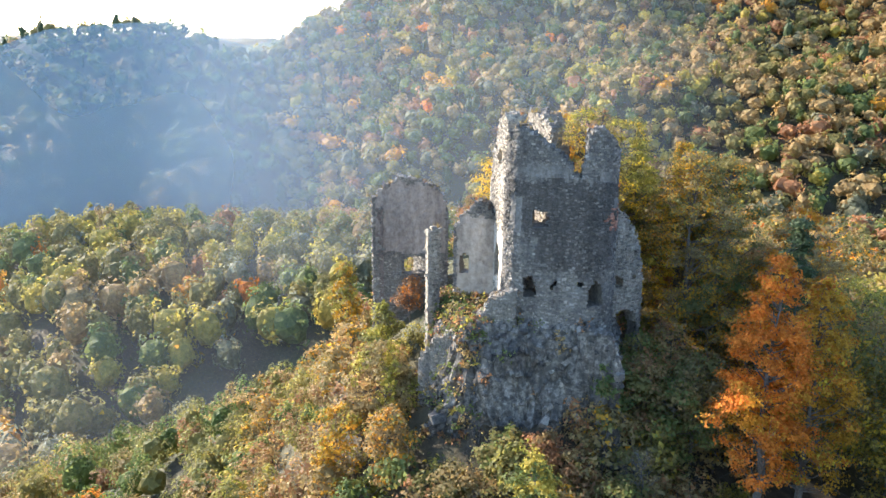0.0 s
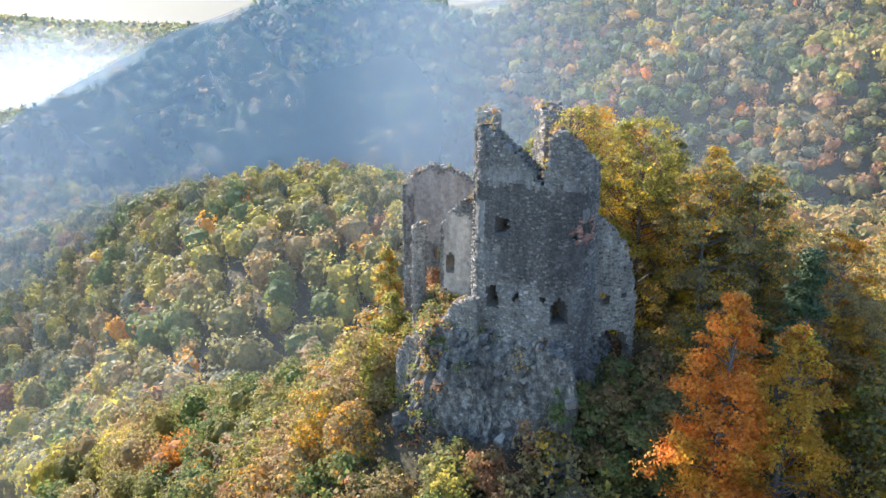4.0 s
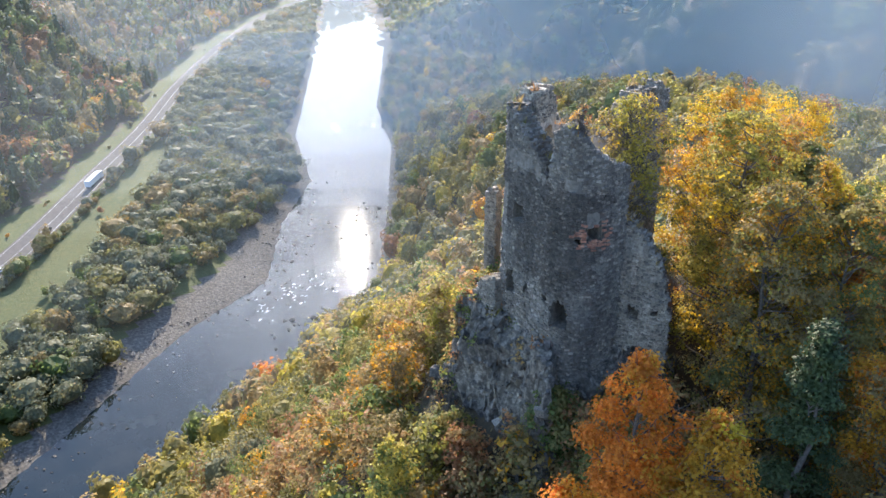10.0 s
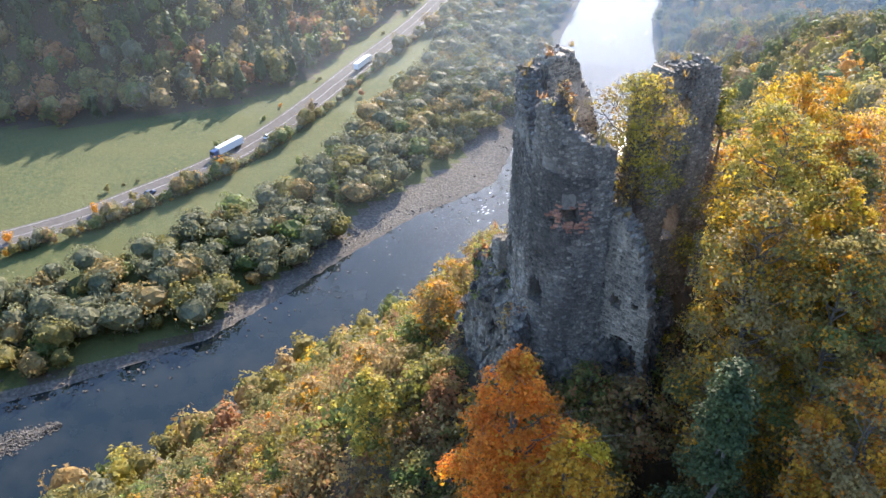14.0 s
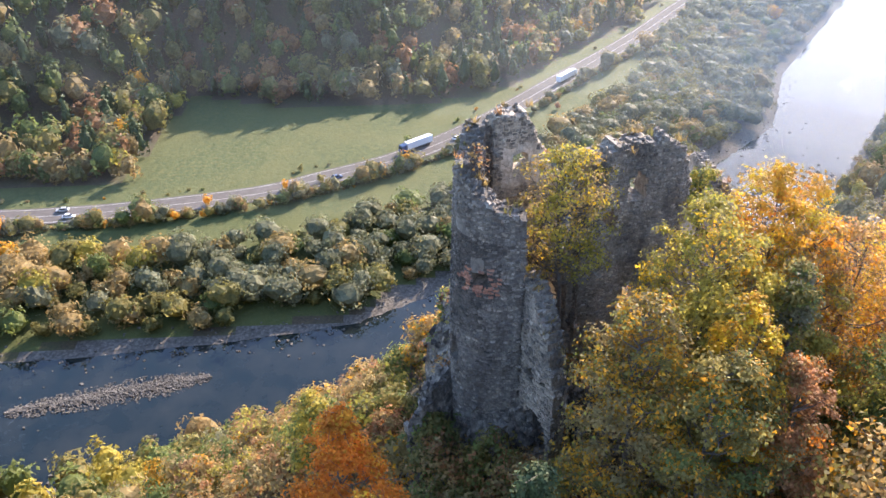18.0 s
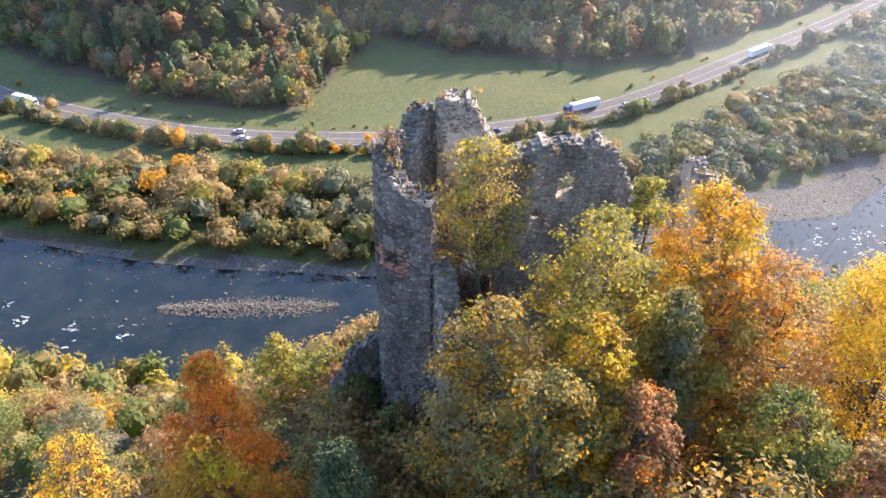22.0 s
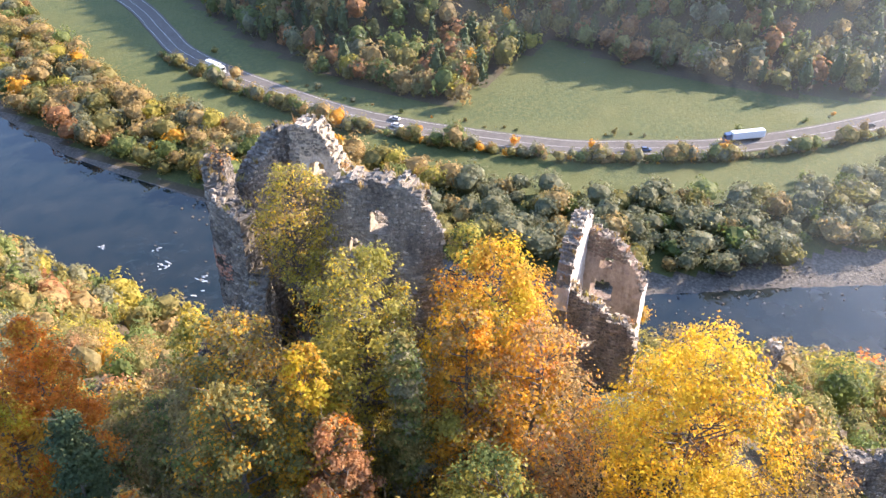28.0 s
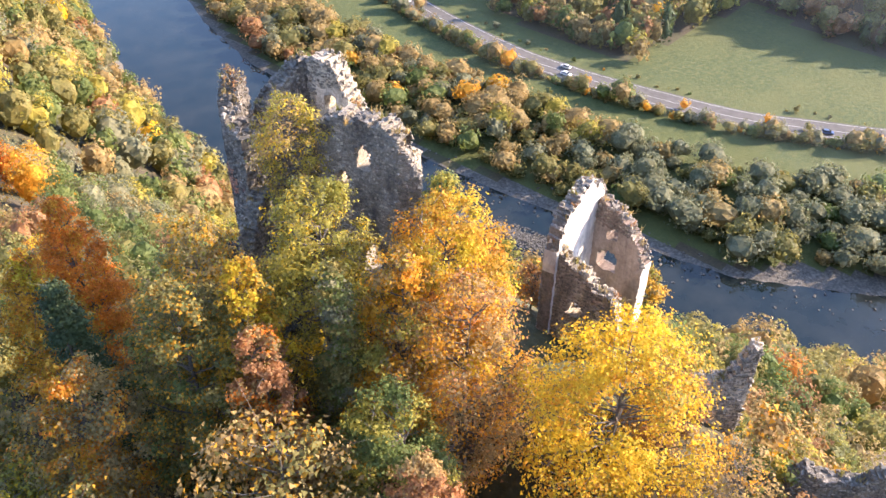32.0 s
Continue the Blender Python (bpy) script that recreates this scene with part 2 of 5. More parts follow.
def water_material():
    m, nt, b = material("river_water", 0.03)
    geo = nt.nodes.new("ShaderNodeNewGeometry")
    bed = noise_tex(nt, 0.09, 4.0)
    nt.links.new(ramp(nt, bed, [(0.35, (0.005, 0.01, 0.011)), (0.7, (0.018, 0.021, 0.019))]), b.inputs["Base Color"])
    b.inputs["IOR"].default_value = 1.33
    chop = noise_tex(nt, 2.6, 5.0, 0.8)
    ripple = noise_tex(nt, 0.25, 3.0, 0.6)
    rapid = None
    for x, y, r in ((-188, 140, 24), (-196, 166, 20), (-335, 296, 30), (-108, -62, 20), (-118, -40, 16), (-555, 440, 40), (-112, -92, 16)):
        away = nt.nodes.new("ShaderNodeVectorMath")
        away.operation = "DISTANCE"
        nt.links.new(geo.outputs["Position"], away.inputs[0])
        away.inputs[1].default_value = (x, y, 0)
        near_it = nt.nodes.new("ShaderNodeMapRange")
        near_it.interpolation_type = "SMOOTHSTEP"
        near_it.inputs[1].default_value, near_it.inputs[2].default_value = r, r * 0.35
        nt.links.new(away.outputs["Value"], near_it.inputs[0])
        if rapid is None:
            rapid = near_it.outputs[0]
        else:
            both = nt.nodes.new("ShaderNodeMath")
            both.operation = "MAXIMUM"
            nt.links.new(rapid, both.inputs[0])
            nt.links.new(near_it.outputs[0], both.inputs[1])
            rapid = both.outputs[0]
    broken = nt.nodes.new("ShaderNodeMath")
    broken.operation = "MULTIPLY"
    nt.links.new(rapid, broken.inputs[0])
    nt.links.new(ramp(nt, noise_tex(nt, 0.3, 4.0, 0.7), [(0.55, (0.015, 0.015, 0.015)), (0.66, (0.7, 0.7, 0.7))]), broken.inputs[1])
    rapid = broken.outputs[0]
    mul = nt.nodes.new("ShaderNodeMath")
    mul.operation = "MULTIPLY"
    nt.links.new(chop, mul.inputs[0])
    nt.links.new(rapid, mul.inputs[1])
    add = nt.nodes.new("ShaderNodeMath")
    add.operation = "MULTIPLY_ADD"
    nt.links.new(ripple, add.inputs[0])
    add.inputs[1].default_value = 0.034
    nt.links.new(mul.outputs[0], add.inputs[2])
    bump(nt, b, add.outputs[0], 0.35, 0.5)
    return m


WATER = water_material()


# ---- mesh tools ----
def mesh_object(name, verts, faces, mats, parent=None, label="", smooth=False):
    me = bpy.data.meshes.new(name)
    me.from_pydata([tuple(v) for v in verts], [], [tuple(f) for f in faces])
    for m in mats if isinstance(mats, (list, tuple)) else [mats]:
        me.materials.append(m)
    if smooth:
        me.shade_smooth()
    ob = new(name, me)
    if parent is not None:
        ob.parent = parent
    if label:
        ob["label"] = label
    return ob


def quads_mesh(name, quads, index, mats):
    """One mesh of loose leaves: quads (n, corners, 3), the material index of each."""
    n, c = quads.shape[:2]
    me = bpy.data.meshes.new(name)
    me.vertices.add(c * n)
    me.vertices.foreach_set("co", np.ascontiguousarray(quads, dtype=np.float32).ravel())
    me.loops.add(c * n)
    me.loops.foreach_set("vertex_index", np.arange(c * n, dtype=np.int32))
    me.polygons.add(n)
    me.polygons.foreach_set("loop_start", np.arange(0, c * n, c, dtype=np.int32))
    for m in mats:
        me.materials.append(m)
    me.polygons.foreach_set("material_index", np.asarray(index, dtype=np.int32))
    me.update()
    return me


def grid_faces(nu, nv, keep=None):
    i, j = np.meshgrid(np.arange(nu - 1), np.arange(nv - 1), indexing="ij")
    a = (i * nv + j).ravel()
    f = np.stack([a, a + nv, a + nv + 1, a + 1], 1)
    return f if keep is None else f[keep.ravel()]


def lumpy(p, scale, seed=0.0):
    return noise.noise(Vector(p) * scale + Vector((seed, seed * 1.7, -seed)))


def waves(x, y, scale, seed):
    """Cheap smooth unevenness for arrays, about -1 to 1."""
    r = np.random.RandomState(seed)
    out = np.zeros_like(np.asarray(x, dtype=float))
    for k in range(6):
        a, f, p = r.uniform(0, 6.28), r.uniform(0.6, 2.2) / scale, r.uniform(0, 6.28)
        out += np.sin((x * math.cos(a) + y * math.sin(a)) * f * 6.28 + p) / 3.2
    return out


# ---- lie of the land ----
NEAR_BANK = np.array([(-137, -400), (-137, -277), (-113, -207), (-97, -157), (-88, -100), (-88, -60), (-96, -20), (-108, 10), (-122, 40), (-138, 86), (-153, 130), (-163, 160), (-190, 191), (-238, 233), (-300, 284), (-363, 323), (-528, 460), (-679, 558), (-735, 640), (-760, 760), (-740, 900), (-700, 1100)], float)
FAR_BANK = np.array([(-210, -400), (-185, -277), (-160, -215), (-147, -165), (-145, -120), (-141, -64), (-143, -29), (-147, 10), (-152, 38), (-166, 64), (-179, 85), (-196, 116), (-208, 152), (-249, 184), (-284, 222), (-349, 255), (-573, 423), (-720, 530), (-800, 640), (-830, 760), (-810, 900), (-780, 1100)], float)
ROAD = np.array([(-330, -360), (-284, -258), (-258, -215), (-240, -185), (-227, -140), (-219, -92), (-219, -65), (-222, -38), (-230, 2), (-241, 26), (-258, 57), (-289, 92), (-344, 140), (-404, 192), (-485, 254), (-581, 338), (-660, 420), (-750, 544), (-860, 720)], float)


def side_distance(x, y, line):
    """Distance from a bank line, positive on its right-hand (eastern) side."""
    x, y = np.asarray(x, float), np.asarray(y, float)
    best = np.full(x.shape, 1e9)
    sign = np.ones(x.shape)
    for (ax, ay), (bx, by) in zip(line[:-1], line[1:]):
        dx, dy = bx - ax, by - ay
        t = np.clip(((x - ax) * dx + (y - ay) * dy) / (dx * dx + dy * dy), 0, 1)
        d = np.hypot(x - ax - t * dx, y - ay - t * dy)
        s = np.where(dx * (y - ay) - dy * (x - ax) < 0, 1.0, -1.0)
        sign = np.where(d < best - 1e-9, s, sign)
        best = np.minimum(best, d)
    return best * sign


def forest_edge(y):
    return np.interp(y, [-600, -400, -260, -180, -100, -50, -40, 10, 90, 112, 140, 200, 250, 340, 544, 720], [-480, -380, -315, -268, -243, -241, -333, -312, -318, -335, -372, -432, -512, -612, -785, -900])


def rise_edge(y):
    low_edge = [np.minimum.reduce([forest_edge(y + j + k) for k in (-36, -24, -12, 0, 12, 24, 36)]) for j in (-30, -18, -6, 6, 18, 30)]
    return sum(low_edge) / len(low_edge) - 4


def smooth_min(a, b, k):
    h = np.clip(0.5 + 0.5 * (b - a) / k, 0, 1)
    return b + (a - b) * h - k * h * (1 - h)


def crest_line(az):
    return np.interp(az, [-60, -28, -10, 0, 5.7, 8.7, 12.2, 15.3, 17.3, 21.7, 25, 28.4, 31.6, 36.5, 41, 46], [330, 340, 290, 205, 141, 129, 110, 116, 125, 122, 118, 103, 92, 65, 40, 12])


def mountain_side(az):
    """Where the far slope begins, how steep it is and where it reaches its crest, by the way from the castle hill."""
    start = np.interp(az, [-60, -10, 5, 13, 20, 30, 46], [230, 290, 330, 370, 410, 480, 640])
    steep = np.interp(az, [-60, 5, 14, 46], [0.6, 0.55, 0.62, 0.45])
    return start, steep, start + (crest_line(az) - 15) / steep


BAR_A, BAR_B = np.array((-121.0, -50.0)), np.array((-131.5, 0.0))


def bar_place(x, y):
    """Share of the length of the river's gravel bar, and the distance from its middle line."""
    w = BAR_B - BAR_A
    t = np.clip(((x - BAR_A[0]) * w[0] + (y - BAR_A[1]) * w[1]) / (w @ w), 0, 1)
    return t, np.hypot(x - BAR_A[0] - t * w[0], y - BAR_A[1] - t * w[1])


def bar_half(t):
    return 1.0 + 5.0 * np.sqrt(t) * (1 - t ** 5)


def land(x, y):
    x, y = np.asarray(x, float), np.asarray(y, float)
    d = side_distance(x, y, NEAR_BANK)
    f = side_distance(x, y, FAR_BANK)
    # the castle's ridge and the wooded spur to the north
    cap = 70 + 0 * x
    cap = cap + 32 * np.exp(-((x - 8) / 60) ** 2 - ((y - 62) / 75) ** 2)
    cap = cap + 13 * np.exp(-((x - 2) / 13) ** 2) * np.exp(-((y - 74) / 30) ** 4)
    cap = cap + 14 * np.exp(-((x - 60) / 50) ** 2 - ((y + 20) / 80) ** 2)
    cap = cap - 6.5 * np.clip((y - 170) / 60, 0, 1) - 46 * np.clip((-120 - x) / 190, 0, 1) - 25 * np.exp(-((y - 150) / 45) ** 2) * np.clip((40 - x) / 80, 0, 1)
    cap = cap - 8 * np.exp(-((x + 2) / 18) ** 2 - ((y - 29) / 14) ** 2)
    cap = cap - 45 * np.clip((y - 270) / 160, 0, 1)
    bank = 0.97 * np.maximum(d, 0) - (9 + 8 * np.exp(-((y - 8) / 45) ** 2) - 15 * np.clip((-55 - y) / 50, 0, 1)) * np.sin(np.pi * np.clip(d / 112, 0, 1))
    east = smooth_min(bank, cap, 14)
    east = np.maximum(east, np.minimum(bank, 6))
    # the mountains beyond
    az = np.degrees(np.arctan2(-x, np.maximum(y, 1e-3)))
    u = np.hypot(x, y)
    crest = crest_line(az)
    start, steep, top = mountain_side(az)
    far = np.where(u < top, 15 + steep * (u - start) + np.clip((top - u) / 120, 0, 1) * 9 * waves(x, y, 180, 4), crest - 0.45 * np.clip(u - top - 15, 0, 260))
    far = np.where(y > 0, far + 4 * waves(x, y, 150, 3), -10.0)
    back = np.where((y < 60) & (x > 120), 40 + 0.4 * np.clip(x - 150, 0, 700), -10.0)
    east = np.where(d > 0, np.maximum(east, np.minimum(np.maximum(far, back), 1.0 * np.maximum(d, 0))), east)
    # the western side of the valley
    meadow = np.clip(-f * 0.12, 0, 4)
    e = rise_edge(y) - x
    west = meadow + np.where(e > 0, 0.42 * smooth_min(e, 230 + 0 * e, 60) * np.clip((1500 - y) / 700, 0, 1), 0.0) + np.clip(e, 0, 12) * 0.12 + np.clip(e - 4, 0, 40) * 0.38
    bed = -1.6 * np.clip(np.minimum(-d, f) / 6, 0, 1)
    along_bar, off_bar = bar_place(x, y)
    bed = np.maximum(bed, 0.35 - 1.2 * (off_bar / bar_half(along_bar)) ** 2)
    return np.where(d > 0, east, np.where(f < 0, west, bed)) + 0.9 * waves(x, y, 40, 5) * np.clip(np.maximum(d, e) / 30, 0, 1)


def land_z(x, y):
    return float(land(np.array([x]), np.array([y]))[0])


def axis(spans):
    out = []
    for a, b, step in spans:
        out.extend(np.arange(a, b, step))
    out.append(spans[-1][1])
    return np.array(out)


gx = axis([(-4800, -1000, 200), (-1000, -500, 25), (-500, -230, 6), (-230, -60, 3.5), (-60, -20, 2.8), (-20, 45, 1.5), (45, 120, 5), (120, 500, 25), (500, 4800, 215)])
gy = axis([(-4800, -600, 200), (-600, -300, 25), (-300, -20, 5), (-20, 35, 4), (35, 105, 1.6), (105, 320, 4.5), (320, 480, 7), (480, 600, 14), (600, 1200, 30), (1200, 4800, 200)])
X, Y = np.meshgrid(gx, gy, indexing="ij")
Z = land(X, Y)
F = side_distance(X, Y, FAR_BANK)
ground = mesh_object("ground", np.stack([X.ravel(), Y.ravel(), Z.ravel()], 1), grid_faces(len(gx), len(gy)), [GROUND, MEADOW, GRAVEL], smooth=True)
cx, cy = (X[:-1, :-1] + X[1:, 1:]) / 2, (Y[:-1, :-1] + Y[1:, 1:]) / 2
cf, cd, ce = side_distance(cx, cy, FAR_BANK), side_distance(cx, cy, NEAR_BANK), forest_edge(cy) - cx
kind = np.zeros(cx.shape, int)
kind[(cf < -6) & (ce < 0)] = 1
kind[(cf >= -np.interp(cy, [-300, 20, 60, 100, 170, 220, 300, 500], [3, 4, 9, 16, 20, 13, 8, 8]) + 2 * waves(cx, cy, 30, 9)) & (cd < 2)] = 2
ground.data.polygons.foreach_set("material_index", kind.ravel().astype(np.int32))
tagged(ground, "steep wooded hillside, mown valley meadows and gravel river banks", "ground", kind="structure")


def ribbon(name, line, offsets, z, mat, label="", category="", lift=0.0):
    """A strip along a line, between two offsets to its right."""
    pts = [Vector((x, y, 0)) for x, y in line]
    fine = []
    for k in range(len(pts) - 1):
        p0, p1, p2, p3 = pts[max(k - 1, 0)], pts[k], pts[k + 1], pts[min(k + 2, len(pts) - 1)]
        for s in range(8):
            t = s / 8
            fine.append(0.5 * ((2 * p1) + (p2 - p0) * t + (2 * p0 - 5 * p1 + 4 * p2 - p3) * t * t + (3 * p1 - p0 - 3 * p2 + p3) * t ** 3))
    fine.append(pts[-1])
    vs, fs = [], []
    for k, p in enumerate(fine):
        way = (fine[min(k + 1, len(fine) - 1)] - fine[max(k - 1, 0)]).normalized()
        right = Vector((way.y, -way.x, 0))
        for o in offsets:
            vs.append((p.x + right.x * o, p.y + right.y * o, z + lift))
    m = len(offsets)
    for k in range(len(fine) - 1):
        for j in range(m - 1):
            a = k * m + j
            fs.append((a, a + 1, a + m + 1, a + m))
    return tagged(mesh_object(name, vs, fs, mat, smooth=True), label, category, kind="structure"), fine


ROAD_Z = 4.25
road, road_line = ribbon("road", ROAD, (-6.0, 6.0), ROAD_Z, ASPHALT, "grey two-lane asphalt road with white lines along the valley", "road")

# the river's surface
nb, fb = [], []
for s in np.linspace(0, 1, 120):
    for line, out in ((NEAR_BANK, nb), (FAR_BANK, fb)):
        k = s * (len(line) - 1)
        i = min(int(k), len(line) - 2)
        out.append(line[i] + (line[i + 1] - line[i]) * (k - i))
rv, rf = [], []
for a, b in zip(nb, fb):
    for t in np.linspace(-0.08, 1.08, 9):
        rv.append((*(a + (b - a) * t), 0.0))
for k in range(len(nb) - 1):
    for j in range(8):
        a = k * 9 + j
        rf.append((a, a + 9, a + 10, a + 1))
river = tagged(mesh_object("river", rv, rf, WATER, smooth=True), "shallow blue-grey river with bright riffles between gravel banks", "river", kind="structure")


# added see-through sheets painted as valley haze, under the level of the ridges
def haze_sheet(name, radius, az0, az1, top, share, shade=None):
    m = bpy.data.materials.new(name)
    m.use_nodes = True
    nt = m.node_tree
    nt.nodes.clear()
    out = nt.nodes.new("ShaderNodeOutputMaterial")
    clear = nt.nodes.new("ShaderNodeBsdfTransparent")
    haze_tint = nt.nodes.new("ShaderNodeBsdfTranslucent")
    haze_tint.inputs[0].default_value = (0.72, 0.84, 1.0, 1)
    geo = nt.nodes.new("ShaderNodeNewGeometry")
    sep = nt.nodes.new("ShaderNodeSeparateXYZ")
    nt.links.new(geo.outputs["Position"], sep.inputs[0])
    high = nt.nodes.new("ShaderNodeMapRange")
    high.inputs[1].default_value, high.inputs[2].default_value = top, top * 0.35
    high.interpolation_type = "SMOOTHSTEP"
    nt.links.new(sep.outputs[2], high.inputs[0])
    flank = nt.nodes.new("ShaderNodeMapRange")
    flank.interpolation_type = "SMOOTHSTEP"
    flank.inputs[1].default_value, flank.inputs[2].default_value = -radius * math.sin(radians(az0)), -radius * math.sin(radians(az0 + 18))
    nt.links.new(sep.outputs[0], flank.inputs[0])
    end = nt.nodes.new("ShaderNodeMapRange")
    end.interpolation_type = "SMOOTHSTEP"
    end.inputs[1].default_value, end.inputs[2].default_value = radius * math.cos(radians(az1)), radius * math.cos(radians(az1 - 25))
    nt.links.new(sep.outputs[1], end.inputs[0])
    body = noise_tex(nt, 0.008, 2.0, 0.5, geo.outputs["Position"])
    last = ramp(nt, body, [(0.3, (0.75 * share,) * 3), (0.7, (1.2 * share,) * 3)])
    # diffuse sheets paint the far ridge's hazy blue-grey shade as their colour
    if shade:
        haze_tint = nt.nodes.new("ShaderNodeBsdfDiffuse")
        haze_tint.inputs[0].default_value = (*shade, 1)
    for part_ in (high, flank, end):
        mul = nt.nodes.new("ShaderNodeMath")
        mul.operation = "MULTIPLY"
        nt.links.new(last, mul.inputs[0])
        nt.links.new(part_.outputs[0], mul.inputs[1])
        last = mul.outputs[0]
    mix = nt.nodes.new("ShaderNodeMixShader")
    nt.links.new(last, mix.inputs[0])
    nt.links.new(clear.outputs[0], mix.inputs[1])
    nt.links.new(haze_tint.outputs[0], mix.inputs[2])
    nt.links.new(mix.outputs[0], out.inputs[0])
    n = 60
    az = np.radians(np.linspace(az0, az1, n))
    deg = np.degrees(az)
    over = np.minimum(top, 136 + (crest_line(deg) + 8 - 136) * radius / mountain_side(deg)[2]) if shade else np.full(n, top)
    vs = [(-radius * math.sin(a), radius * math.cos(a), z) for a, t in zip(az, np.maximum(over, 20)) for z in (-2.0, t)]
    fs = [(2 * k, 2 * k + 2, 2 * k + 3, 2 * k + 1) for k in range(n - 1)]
    return tagged(mesh_object(name, vs, fs, m, smooth=True), "added see-through sheet tinted bluish to stand in for distant haze", "haze", kind="structure")


haze_sheet("valley_haze", 330, 2, 66, 300, 0.28, (0.38, 0.45, 0.49))
haze_sheet("valley_haze", 400, 0, 66, 300, 0.42, (0.38, 0.45, 0.49))
haze_sheet("valley_haze", 900, 26, 84, 110, 0.27)
haze_sheet("valley_haze", 214, 50, 150, 120, 0.006)
haze_sheet("valley_haze", 310, 50, 150, 140, 0.01)
haze_sheet("valley_haze", 350, 26, 88, 120, 0.025)
haze_sheet("valley_haze", 560, 30, 92, 170, 0.045)
haze_sheet("valley_haze", 150, 2, 62, 150, 0.02)
haze_sheet("mountain_haze", 215, -50, 22, 330, 0.036)
haze_sheet("mountain_haze", 285, -44, 22, 330, 0.03)


# ---- the ruin ----
def along(path, s):
    """Point and outward (right-hand) normal at length s of a polyline."""
    for (ax, ay), (bx, by) in zip(path[:-1], path[1:]):
        n = math.hypot(bx - ax, by - ay)
        if s <= n or (bx, by) == path[-1]:
            t = s / n
            return Vector((ax + (bx - ax) * t, ay + (by - ay) * t, 0)), Vector(((by - ay) / n, -(bx - ax) / n, 0))
        s -= n


TOPS = []


def path_length(path):
    return sum(math.hypot(b[0] - a[0], b[1] - a[1]) for a, b in zip(path[:-1], path[1:]))


def round_corner(path, radius, steps=5):
    out = [path[0]]
    for a, b, c in zip(path[:-2], path[1:-1], path[2:]):
        a, b, c = Vector(a), Vector(b), Vector(c)
        p, q = b + (a - b).normalized() * radius, b + (c - b).normalized() * radius
        for k in range(steps + 1):
            t = k / steps
            out.append(tuple((1 - t) ** 2 * p + 2 * t * (1 - t) * b + t * t * q))
    return out + [path[-1]]


